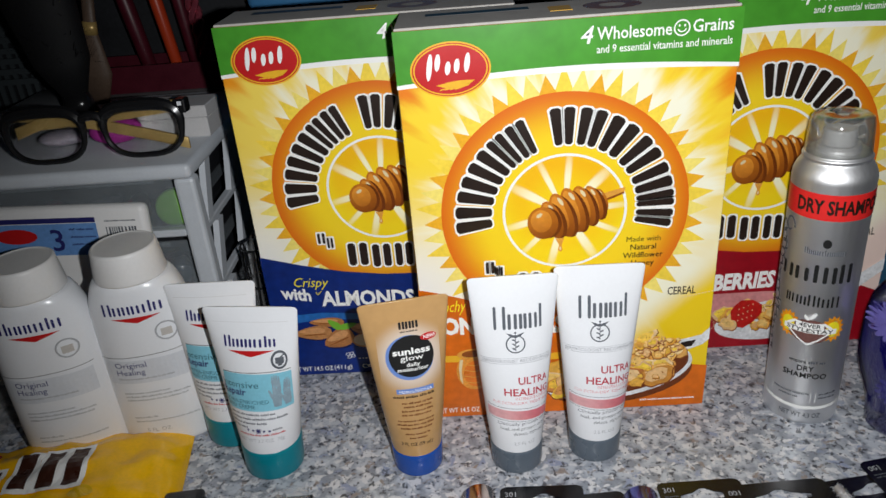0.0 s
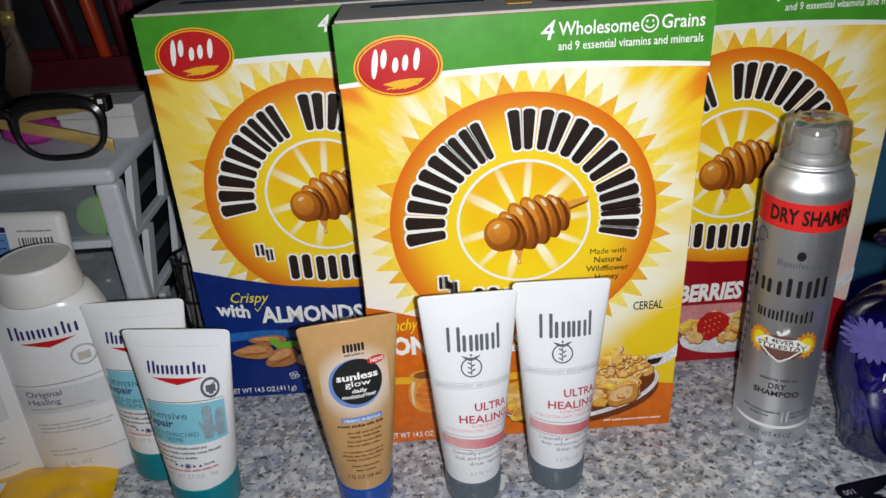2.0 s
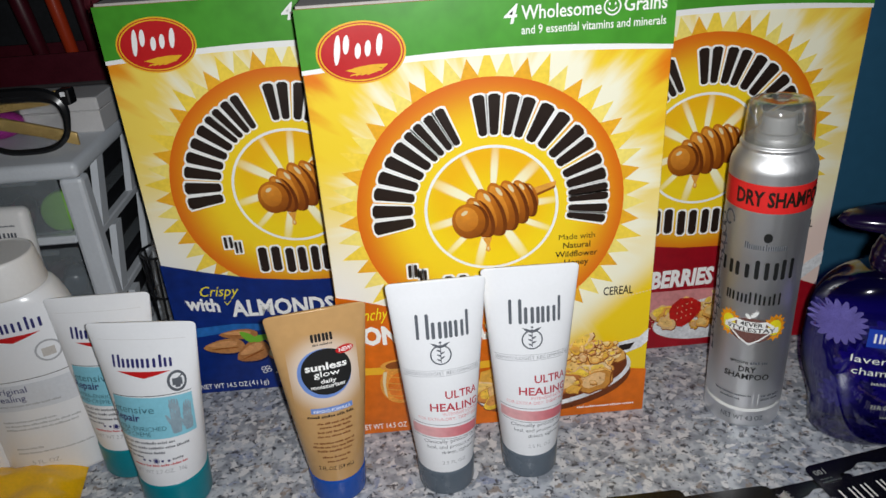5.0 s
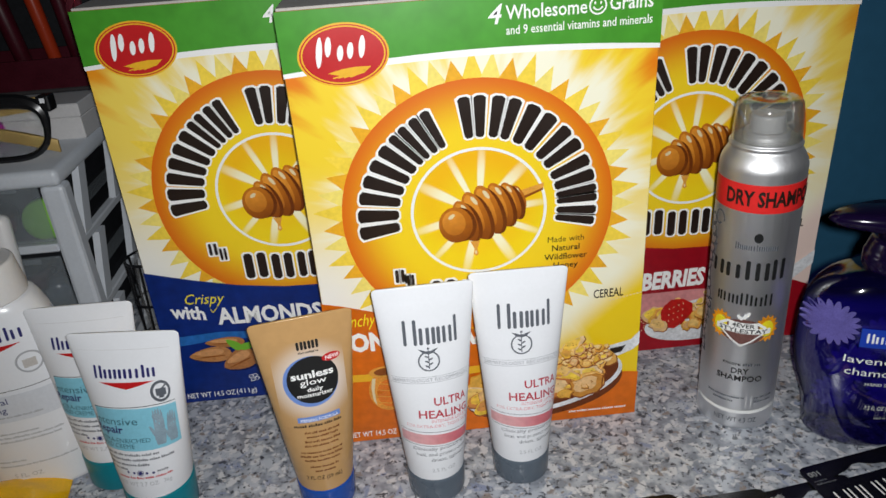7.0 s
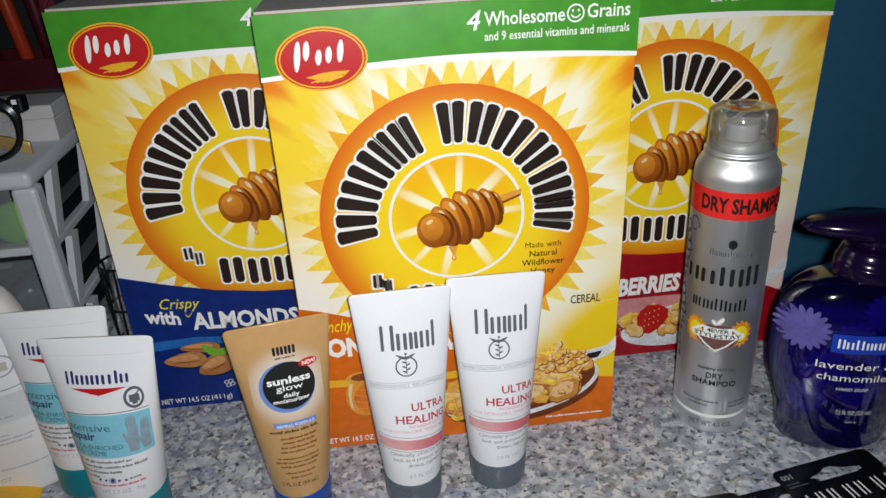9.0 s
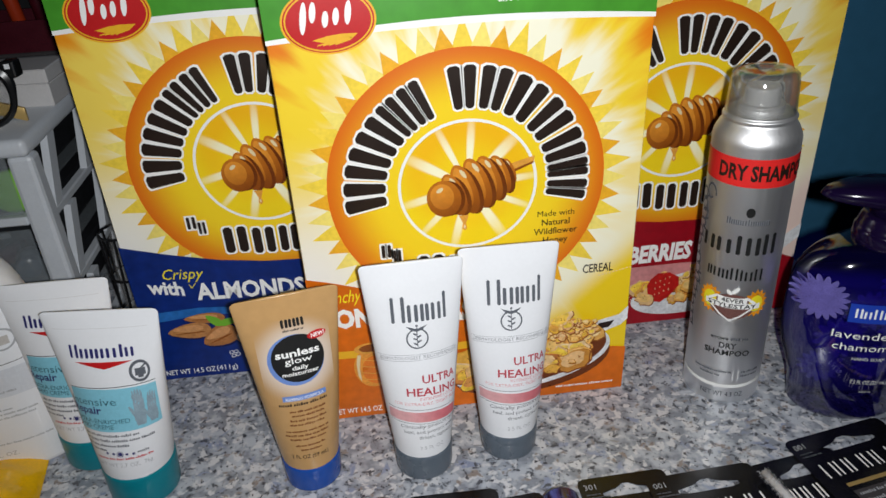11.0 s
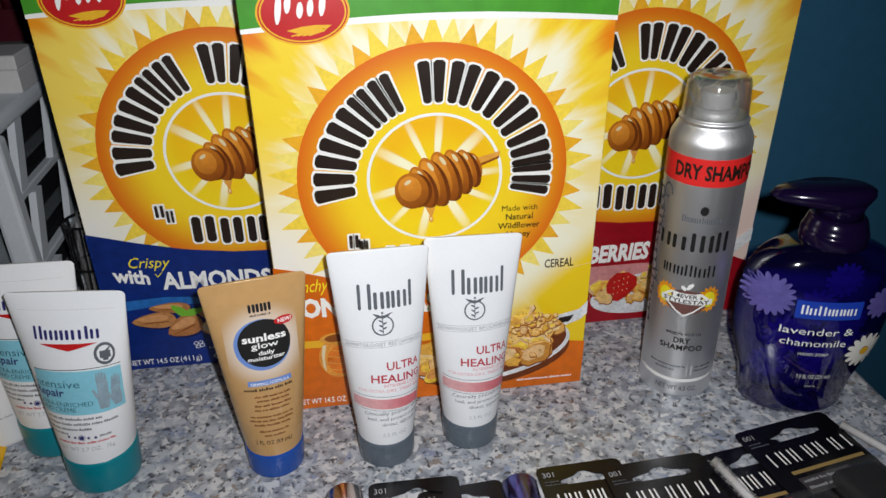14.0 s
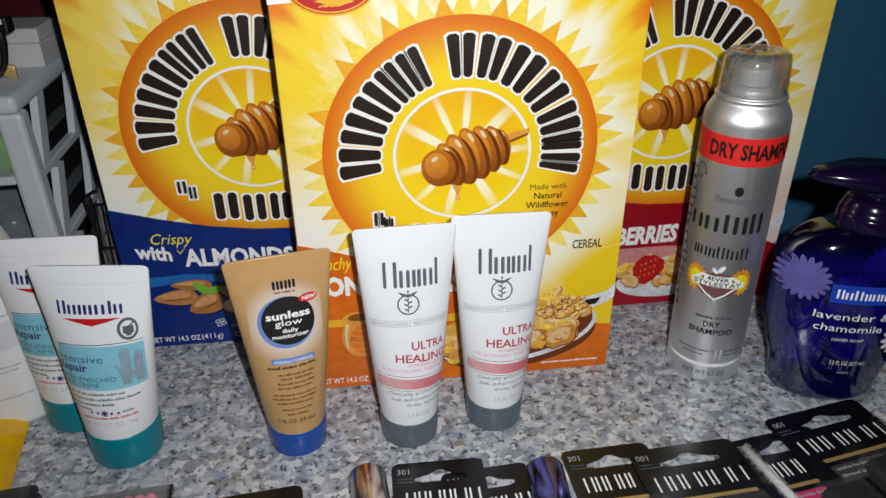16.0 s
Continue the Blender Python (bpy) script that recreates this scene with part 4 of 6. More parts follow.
HONEYRED = mat("amber_pot_ink", (0.70, 0.28, 0.035), 0.3, vary=0.3, scale=90)
HONEYGLOW = mat("amber_glow_ink", (0.70, 0.17, 0.010), 0.3, vary=0.25, scale=120)
ALMOND_LIT = mat("almond_light_ink", (0.62, 0.30, 0.12), 0.36, vary=0.25, scale=400)
BLUE_DEEP = mat("deep_blue_ink", (0.002, 0.008, 0.07), 0.36, vary=0.2)
ALMOND_B = mat("almond_brown_ink", (0.40, 0.16, 0.05), 0.4, vary=0.3, scale=500)
cereal_box("green, yellow and orange cereal carton with a honey dipper", pose(0.02, 0.5, 0), FACE_A, "honey")
cereal_box("green and yellow cereal carton with a dark blue almond banner", pose(-0.1005, 0.5605, 0, 0, 0, -0.3), FACE_B, "almond")
cereal_box("green and yellow cereal carton with a crimson berry banner", pose(0.1690, 0.5665, 0, 0, 0, 0.3), FACE_C, "berry")


# ---- squeeze tubes standing on their caps ----
def tube_shape(h, hc, r, wt):
    """Half width and half depth of a squeeze tube at height z."""
    def ab(z):
        s = min(1.0, max(0.0, (z - hc) / (h - hc)))
        return r + (wt - r) * s ** 0.9, max(0.0009, r * (1 - s ** 1.5) + 0.0009 * s)
    def S(u, v, o):
        a, b = ab(v)
        th = max(-1.5, min(1.5, u / a))
        k = th if b > 0.004 else th
        return (a * math.sin(k) + o * math.sin(k), -b * math.cos(k) - o * math.cos(k), v)
    return ab, S


def squeeze_tube(name, label, m, h, hc, r, wt, body_mat, cap_mat, group, seam_mat):
    t = thing(name, label, "tube", m, group)
    ab, S = tube_shape(h, hc, r, wt)
    rings = []
    for k in range(25):
        z = hc + (h - 0.0026 - hc) * k / 24
        a, b = ab(z)
        rings.append((z, a, b, 0, 0, 1.0))
    for dz, trim in ((0.0017, 0.0002), (0.0009, 0.0008), (0.0003, 0.0017), (0.0, 0.0030)):
        a, b = ab(h - dz)
        rings.append((h - dz, a - trim, b, 0, 0, 1.0))
    part("tube_body", loft(rings, 48, True, False), body_mat, t, "", True)
    part("seam_line", patch(-wt * 0.93, wt * 0.93, h - 0.0090, h - 0.0088, S, 0.0002, 24, 1), seam_mat, t)
    part("cap", spin([(0, r * 0.93), (0.0006, r * 0.97), (0.002, r * 1.0), (hc - 0.002, r * 1.03), (hc - 0.0006, r * 1.02), (hc, r * 0.99), (hc + 0.0006, r * 0.96)], 48), cap_mat, t, "", True)
    part("cap_notch", patch(-0.005, 0.005, hc * 0.62, hc * 0.74, lambda u, v, o: (r * 1.03 * math.sin(u / r), -r * 1.03 * math.cos(u / r) - o, v), 0.0003, 6, 1), cap_mat, t)
    return t, S


L = 0.00035


def lotion_tube(m):
    t, S = squeeze_tube("lotion_tube", "white lotion tube standing on its slate grey cap", m, 0.139, 0.0185, 0.0168, 0.0272, WHITE, SLATE, "white lotion tubes", WHITE)
    bm = brand(-0.0130, 0.0190, 0.1062, 0.0098, S, L, [(1.25, 1.5), (0.9, 1), (0.75, 1), (0.9, 1), (0.4, 1.55)], None, 0.0019, 0.2)
    pieces("brand_mark", bm, INK_GREY, t)
    bm = oval(0.0002, 0.0966, 0.0060, 0.0060, S, L, 26, 1, 0, None, 0.86)
    patch(-0.0001, 0.0004, 0.0920, 0.1030, S, L, 1, 4, bm)
    for k in range(5):
        oval(0.0002 + (0.0010 if k % 2 else -0.0010), 0.0936 + 0.0014 * k, 0.0014, 0.0005, S, L, 10, 1, 0.5 if k % 2 else -0.5, bm)
    poly([(-0.0054, 0.1040), (-0.002, 0.1030), (0.0002, 0.1018), (0.0024, 0.1030), (0.0058, 0.1040), (0.0030, 0.1014), (0.0002, 0.1006), (-0.0026, 0.1014)], S, L, bm)
    oval(0.0002, 0.1040, 0.0007, 0.0007, S, L, 8, 1, 0, bm)
    part("emblem", bm, INK_GREY, t)
    bm = patch(-0.026, 0.026, 0.0872, 0.0874, S, L, 24, 1)
    patch(-0.026, 0.026, 0.0836, 0.0838, S, L, 24, 1, bm)
    words("DERMATOLOGIST RECOMMENDED", -0.0240, 0.0845, 0.0020, S, L, 0.050, "LEFT", 0, 0, 0, bm)
    part("recommendation_line", bm, INK_MID, t)
    bm = words("ULTRA", 0.0225, 0.0692, 0.0049, S, L, 0.0215, "RIGHT", 0, 0.018, -0.03)
    words("HEALING", 0.0232, 0.0618, 0.0049, S, L, 0.0312, "RIGHT", 0, 0.018, -0.05, bm)
    part("lettering", bm, ROSE_RED, t)
    bm = words("INTENSIVE LOTION", 0.0230, 0.0584, 0.0020, S, L, 0.0240, "RIGHT", 0, 0, -0.04)
    words("FOR EXTRA-DRY, TIGHT SKIN", 0.0230, 0.0558, 0.0020, S, L, 0.0390, "RIGHT", 0, 0, -0.04, bm)
    part("lettering", bm, RIBBON, t)
    part("rose_ribbon", patch(-0.0215, 0.0225, 0.0440, 0.0506, S, L, 26, 2, None, lambda f: 0.0016 - 0.0032 * f), RIBBON, t)
    bm = patch(-0.0215, 0.0225, 0.0517, 0.0520, S, L, 26, 1, None, lambda f: 0.0018 - 0.0030 * f)
    part("ribbon_edge", patch(-0.0215, 0.0225, 0.0428, 0.0431, S, L, 26, 1, bm, lambda f: 0.0016 - 0.0034 * f), INK_GREY, t)
    bm = words("Clinically proven to", -0.0135, 0.0400, 0.0023, S, L, 0.0320)
    words("heal, and protect even", -0.0115, 0.0362, 0.0023, S, L, 0.0310, "LEFT", 0, 0, 0, bm)
    words("driest, tightest", -0.0030, 0.0324, 0.0023, S, L, 0.0210, "LEFT", 0, 0, 0, bm)
    part("lettering", bm, INK_GREY, t)
    part("lettering", words("2.5 FL OZ", -0.0030, 0.0248, 0.0024, S, L, 0.0140), INK_PALE, t)
    return t


lotion_tube(pose(0.0785, 0.4555, 0, 0, 0.6, 2))
lotion_tube(pose(0.1310, 0.4625, 0, 0, 0.4, -1))


def hand_creme(m):
    t, S = squeeze_tube("hand_cream_tube", "white and aqua hand cream tube standing on its teal cap", m, 0.1240, 0.0235, 0.0198, 0.0302, WHITE, TEAL, "hand cream tubes", PAPER)
    bm = brand(-0.0182, 0.0170, 0.0992, 0.0054, S, L, WORDLIKE, None, 0.0016, 0.22)
    pieces("brand_mark", bm, INK_NAVY, t)
    part("red_swoosh", swoosh(-0.0162, 0.0146, 0.0970, 0.0040, S, L), INK_RED, t)
    bm = oval(0.0180, 0.0903, 0.0064, 0.0064, S, L, 28, 1, 0, None, 0.74)
    patch(0.0148, 0.0212, 0.0878, 0.0920, S, L, 3, 2, bm); patch(0.0164, 0.0196, 0.0864, 0.0878, S, L, 2, 1, bm)
    poly([(0.0180, 0.0920), (0.0215, 0.0944), (0.0220, 0.0937), (0.0190, 0.0915)], S, L, bm)
    part("emblem", bm, INK_GREY, t)
    part("fine_line", patch(-0.024, 0.027, 0.0818, 0.0822, S, L, 26, 1, None, lambda f: 0.0012 * f), INK_BLACK, t)
    part("aqua_panel", patch(-0.024, 0.027, 0.0560, 0.0816, S, L * 0.6, 26, 6), AQUA, t)
    part("lettering", words("Intensive", -0.0250, 0.0722, 0.0044, S, L, 0.0275), INK_TEAL, t)
    part("lettering", words("Repair", -0.0250, 0.0670, 0.0046, S, L, 0.0190, "LEFT", 0, 0.02), INK_NAVY, t)
    bm = words("EXTRA-ENRICHED", -0.0250, 0.0612, 0.0027, S, L, 0.0330)
    words("HAND CREME", -0.0250, 0.0578, 0.0027, S, L, 0.0240, "LEFT", 0, 0, 0, bm)
    part("lettering", bm, INK_TEAL, t)
    # two printed gloves: the cells of a fine grid that fall on palm, fingers or thumb
    for cu, base, top, lean in ((0.0138, 0.0582, 0.0710, 0.05), (0.0216, 0.0584, 0.0680, -0.12)):
        shapes = [(cu - 0.0022 + 0.0015 * k, top + 0.0022 + 0.0014 * math.sin(0.9 * k + 0.4), 0.00075, 0.0062, lean) for k in range(4)] + [(cu - 0.0034, top - 0.0046, 0.0009, 0.0046, 0.42)]
        bm, at = bmesh.new(), {}
        step = 0.0004
        for i in range(-16, 14):
            for j in range(0, 60):
                u, v = cu + step * (i + 0.5), base + step * (j + 0.5)
                on = abs(u - cu) < 0.0028 - 0.0008 * abs(2 * (v - base) / (top - base) - 1) ** 2 + 0.0004 and v < top
                for a, b, ra, rb, tilt in shapes:
                    x, y = (u - a) * math.cos(tilt) + (v - b) * math.sin(tilt), (v - b) * math.cos(tilt) - (u - a) * math.sin(tilt)
                    on = on or (x / ra) ** 2 + (y / rb) ** 2 < 1
                if on:
                    for c in ((i, j), (i + 1, j), (i + 1, j + 1), (i, j + 1)):
                        if c not in at:
                            at[c] = bm.verts.new(S(cu + step * c[0], base + step * c[1], L))
                    bm.faces.new([at[c] for c in ((i, j), (i + 1, j), (i + 1, j + 1), (i, j + 1))])
        part("printed_glove", bm, INK_GLOVE, t)
    part("small_print", bars([(-0.0205, 0.012, 0.0527), (-0.0205, 0.021, 0.0495), (-0.0205, 0.006, 0.0463), (-0.0205, -0.008, 0.0432), (0.0085, 0.0150, 0.0412)], S, L, 0.0017, None, 4), INK_GREY, t)
    bm = bmesh.new()
    for k in range(5):
        oval(-0.0076 + 0.0035 * k, 0.0422 - 0.0002 * k, 0.0013 if k == 2 else 0.0008, 0.0013 if k == 2 else 0.0008, S, L, 10, 1, 0, bm)
    oval(-0.0006, 0.0418, 0.0019, 0.0019, S, L, 16, 1, 0, bm, 0.84)
    part("strength_dots", bm, INK_NAVY, t)
    part("small_print", bars([(-0.015, 0.017, 0.0378)], S, L, 0.0016, None, 5), INK_RED, t)
    part("lettering", words("NET WT 2.7 OZ.  76g", -0.0155, 0.0330, 0.0026, S, L, 0.0310), INK_PALE, t)
    return t


hand_creme(pose(-0.0870, 0.4635, 0, 0, 2.5, -3))
hand_creme(pose(-0.1225, 0.4975, 0, 0, 2.5, 3))

# paler round the black oval, fading out to the tube's tan
HALO = radial("pale_halo_tint", (0.66, 0.55, 0.46), (0.49, 0.29, 0.12), 0.013, 0.0270, (0.001, 0.0890), 0.2)
t, S = squeeze_tube("moisturizer_tube", "tan moisturizer tube with a black oval, on its blue cap", pose(0.0125, 0.457, 0, 0, 0.6, 11), 0.126, 0.0180, 0.0165, 0.0280, TAN, ROYAL, "", TAN)
part("store_mark", bars([(-0.0040, 0.0068, 0.1060)], S, L, 0.0013, brand(-0.0045, 0.0078, 0.1083, 0.0047, S, L, [(1, 1), (1, 1), (1, 1)], None, 0.0015, 0.12)), INK_BLACK, t)
part("pale_halo", patch(-0.0215, 0.0225, 0.0625, 0.1130, S, L * 0.25, 22, 16), HALO, t)
part("oval_rim", oval(0.0004, 0.0893, 0.0160, 0.0148, S, L * 0.5, 40, 3), PERI, t)
part("black_oval", oval(0.0017, 0.0902, 0.0147, 0.0137, S, L, 40, 3), INK_BLACK, t)
bm = words("sunless", 0.0016, 0.0922, 0.0040, S, L * 3, 0.0232, "CENTER", 0, 0.03)
words("glow", 0.0014, 0.0882, 0.0034, S, L * 3, 0.0142, "CENTER", 0, 0.010, 0, bm)
words("daily", 0.0018, 0.0843, 0.0023, S, L * 3, 0.0084, "CENTER", 0, 0.02, 0, bm)
words("moisturizer", 0.0016, 0.0812, 0.0023, S, L * 3, 0.0192, "CENTER", 0, 0.02, 0, bm)
part("lettering", bm, INK_WHITE, t)
part("new_flash", oval(0.0136, 0.1016, 0.0058, 0.0024, S, L * 1.6, 20, 1, 0.05), INK_RED, t)
part("lettering", words("NEW!", 0.0136, 0.1006, 0.0022, S, L * 3.4, 0.0080, "CENTER", 0, 0.02, 0.05), INK_WHITE, t)
part("formula_band", patch(-0.0106, 0.0138, 0.0655, 0.0688, S, L, 14, 1), PERI, t)
part("lettering", words("FIRMING FORMULA", 0.0016, 0.0662, 0.0019, S, L * 3, 0.0205, "CENTER"), INK_WHITE, t)
part("small_print", bars([(-0.0135, 0.0155, 0.0622)], S, L, 0.0019, None, 9), INK_BROWN, t)
bm = bars([(-0.0080, 0.0120, 0.0580), (-0.0070, 0.0110, 0.0553), (-0.0085, 0.0125, 0.0522), (-0.0090, 0.0105, 0.0494), (-0.0120, 0.0125, 0.0450), (-0.0130, 0.0120, 0.0422), (-0.0105, 0.0100, 0.0394), (-0.0080, 0.0080, 0.0352), (-0.0055, 0.0065, 0.0322)], S, L, 0.0015, None, 8)
part("small_print", bm, HONEYDARK, t)
part("lettering", words("2 FL OZ (59 mL)", -0.001, 0.0268, 0.0026, S, L, 0.0210, "CENTER", 0, 0.01), INK_BROWN, t)


# ---- dry shampoo can ----
def round_map(r):
    return lambda u, v, o: ((r + o) * math.sin(u / r), -(r + o) * math.cos(u / r), v)


can = thing("spray_can", "silver dry shampoo can with a red band and clear cap", "spray can", pose(0.2805, 0.4945, 0, 0, -1.0, -29))
R = 0.0234
part("can_body", spin([(0, R * 0.93), (0.0012, R * 0.985), (0.0030, R), (0.1735, R), (0.1752, R * 0.995), (0.1770, R * 0.978), (0.1792, R * 0.940), (0.1815, R * 0.888), (0.1834, R * 0.838), (0.1845, R * 0.812), (0.1850, R * 0.806), (0.1854, R * 0.812), (0.1860, R * 0.830), (0.1868, R * 0.832), (0.1874, R * 0.815), (0.1878, R * 0.795), (0.1882, R * 0.790), (0.1886, R * 0.78), (0.1888, R * 0.70)], 64), STEEL, can, "", True)
part("sprayer_collar", spin([(0.1850, 0.0124), (0.1851, 0.0125), (0.1860, 0.0125), (0.1920, 0.0124), (0.1927, 0.0123), (0.1930, 0.0120), (0.1931, 0.0116), (0.1931, 0.0098)], 40), STEEL_DARK, can, "", True)
part("spray_button", spin([(0.1928, 0.0096), (0.1930, 0.0096), (0.1940, 0.0095), (0.2005, 0.0091), (0.2014, 0.0090), (0.2019, 0.0086), (0.2021, 0.0080), (0.2021, 0.0074), (0.2016, 0.0040)], 36), STEEL_DARK, can, "", True)
part("clear_cap", loft([(0.1880, R * 0.785, R * 0.785, 0, 0, 1), (0.2050, R * 0.745, R * 0.745, 0, 0, 1), (0.2090, R * 0.715, R * 0.715, 0, 0, 1), (0.2106, R * 0.63, R * 0.63, 0, 0, 1), (0.2109, R * 0.2, R * 0.2, 0, 0, 1), (0.2097, R * 0.2, R * 0.2, 0, 0, 1), (0.2094, R * 0.61, R * 0.61, 0, 0, 1), (0.2080, R * 0.685, R * 0.685, 0, 0, 1), (0.2045, R * 0.715, R * 0.715, 0, 0, 1), (0.1880, R * 0.755, R * 0.755, 0, 0, 1)], 56, True, False), CLEAR, can, "clear plastic cap", True)
part("cap_dimple", spin([(0.2096, 0.0030), (0.2100, 0.0028)], 16), CLEAR, can)
S = round_map(R)
O = 0.0003
part("red_band", patch(-0.0360, 0.0520, 0.1520, 0.1685, S, 0.0002, 48, 1), REDBAND, can)
part("lettering", words("DRY SHAMPOO", -0.0175, 0.1563, 0.0084, S, O * 1.6, 0.0560, "LEFT", 0, 0.035), INK_BROWN, can)
part("maker_mark", brand(-0.0090, 0.0150, 0.1290, 0.0030, S, O, WORDLIKE + WORDLIKE[1:5], None, 0.0006, 0.3), INK_GREY, can)
part("maker_badge", oval(0.0030, 0.1370, 0.0024, 0.0030, S, O, 14, 1), INK_BLACK, can)
bm = brand(-0.0230, 0.0220, 0.1100, 0.0092, S, O, [(1.1, 1), (1.1, 1), (0.6, 1.35), (1.0, 1.25), (1.0, 1.45)], None, 0.0024, 0.25)
pieces("brand_mark", bm, INK_BLACK, can)
pieces("range_mark", brand(-0.0170, 0.0165, 0.0930, 0.0062, S, O, [(0.6, 1), (0.8, 1), (0.7, 1), (0.8, 1.3), (0.3, 1.2), (0.8, 1), (0.3, 1.3), (0.5, 1.3)], None, 0.0012, 0.22), INK_BLACK, can)
for cu in (-0.0130, 0.0140):
    part("sunburst", poly([(cu + (0.0078 if k % 2 else 0.0056) * math.cos(k * math.pi / 14), 0.0770 + (0.0098 if k % 2 else 0.0074) * math.sin(k * math.pi / 14)) for k in range(28)], S, O * 0.5), BURST, can)
    part("burst_heart", oval(cu, 0.0770, 0.0042, 0.0056, S, O * 0.8, 20, 2), INK_YELLOW, can)
bm = oval(0.0005, 0.0745, 0.0130, 0.0086, S, O * 0.9, 26, 3)
part("badge_field", bm, BADGE, can)
hp = [(0.0, 0.0640), (0.0060, 0.0680), (0.0125, 0.0735), (0.0135, 0.0780), (0.0090, 0.0815), (0.0030, 0.0808), (0.0, 0.0795), (-0.0030, 0.0808), (-0.0090, 0.0815), (-0.0135, 0.0780), (-0.0125, 0.0735), (-0.0060, 0.0680)]
bm = bmesh.new()
for (a, b), (c, d) in zip(hp, hp[1:] + hp[:1]):
    poly([(a, b), (c, d), (c * 0.86, 0.0735 + (d - 0.0735) * 0.86), (a * 0.86, 0.0735 + (b - 0.0735) * 0.86)], S, O * 1.8, bm)
patch(-0.0152, 0.0162, 0.0735, 0.0773, S, O * 1.8, 12, 1, bm); patch(-0.0078, 0.0084, 0.0773, 0.0810, S, O * 1.8, 8, 1, bm)
oval(0.0015, 0.0860, 0.0030, 0.0013, S, O * 1.8, 10, 1, 0.9, bm); oval(-0.0020, 0.0845, 0.0022, 0.0011, S, O * 1.8, 10, 1, 2.3, bm)
part("badge_heart", bm, INK_WHITE, can)
part("lettering", words("4EVER", 0.0005, 0.0778, 0.0027, S, O * 2.6, 0.0125, "CENTER", 0, 0.02), INK_BLACK, can)
part("lettering", words("STYLESTAY", 0.0005, 0.0741, 0.0027, S, O * 2.6, 0.0275, "CENTER", 0, 0.02), INK_BLACK, can)
part("lettering", words("encore", -0.0090, 0.0500, 0.0026, S, O, 0.0105, "LEFT", 0, 0.01), INK_BLACK, can)
part("scent_mark", bars([(0.0028, 0.0130, 0.0500)], S, O, 0.0022), INK_GREY, can)
part("lettering", words("DRY", 0.0015, 0.0440, 0.0040, S, O, 0.0100, "CENTER", 0, 0.015), INK_BLACK, can)
part("lettering", words("SHAMPOO", 0.0015, 0.0385, 0.0040, S, O, 0.0270, "CENTER", 0, 0.015), INK_BLACK, can)
bm = patch(-0.0190, -0.0187, 0.0215, 0.0270, S, O, 1, 1)
patch(-0.0190, -0.0178, 0.0268, 0.0270, S, O, 1, 1, bm); patch(-0.0190, -0.0178, 0.0215, 0.0217, S, O, 1, 1, bm)
for u in (0.0070, 0.0100):
    patch(u, u + 0.0004, 0.0190, 0.0270, S, O, 1, 1, bm)
patch(0.0100, 0.0115, 0.0268, 0.0270, S, O, 1, 1, bm); patch(0.0060, 0.0072, 0.0190, 0.0193, S, O, 1, 1, bm)
part("bracket_lines", bm, INK_WHITE, can)
part("small_print", bars([(-0.0170, 0.0055, 0.0250), (-0.0130, 0.0000, 0.0220), (0.0120, 0.0250, 0.0250), (0.0120, 0.0240, 0.0220)], S, O, 0.0016, None, 3), INK_GREY, can)
part("white_arc", patch(-0.0330, 0.0340, 0.0135, 0.0160, S, O, 40, 1, None, lambda f: 0.0016 * (2 * f - 1) ** 2), INK_WHITE, can)
part("lettering", words("NET WT 4.3 OZ", -0.0110, 0.0065, 0.0036, S, O, 0.0260), INK_GREY, can)
# scroll ornament down the side
rnd = random.Random(2)
bm = bmesh.new()
for k in range(15):
    z = 0.140 - 0.0062 * k
    u = -0.0290 + 0.0022 * math.sin(k * 0.9)
    oval(u, z, 0.0035, 0.0048, S, O, 14, 1, rnd.uniform(0, 3), bm, 0.72)
    oval(u + 0.003, z - 0.002, 0.0026, 0.0008, S, O, 10, 1, rnd.uniform(-1, 1), bm)
for k in range(16):
    a = k * 0.35
    oval(-0.0220 + 0.0042 * math.cos(a) * (1 - k * 0.03), 0.1435 + 0.006 * math.sin(a) * (1 - k * 0.03), 0.0011, 0.0006, S, O, 8, 1, a + 1.57, bm)
part("scroll_ornament", bm, INK_GREY, can)

# ---- purple soap bottle ----
soap = thing("soap_dispenser", "purple hand soap dispenser bottle with a pump top", "soap bottle", pose(0.3485, 0.4648, 0, 0, 0, -12))
BX = -0.0022  # the belly sits a little off the neck
PROF = [(0.0, 0.0300, 0.0190), (0.0012, 0.0316, 0.0202), (0.004, 0.0328, 0.0210), (0.014, 0.0338, 0.0222), (0.024, 0.0354, 0.0234), (0.034, 0.0384, 0.0243), (0.044, 0.0419, 0.0250), (0.054, 0.0444, 0.0254), (0.066, 0.0456, 0.0254), (0.080, 0.0456, 0.0251), (0.090, 0.0449, 0.0246), (0.098, 0.0434, 0.0238), (0.105, 0.0404, 0.0226), (0.110, 0.0366, 0.0210), (0.1145, 0.0304, 0.0188), (0.118, 0.0190, 0.0160)]


def soap_ab(z):
    for (z0, a0, b0), (z1, a1, b1) in zip(PROF, PROF[1:]):
        if z <= z1:
            f = max(0, (z - z0) / (z1 - z0))
            return a0 + (a1 - a0) * f, b0 + (b1 - b0) * f
    return PROF[-1][1:]


def soap_map(u, v, o):
    a, b = soap_ab(v)
    k = max(-0.995, min(0.995, (u - BX) / a))
    return (u, -b * math.sqrt(1 - k * k) - o, v)


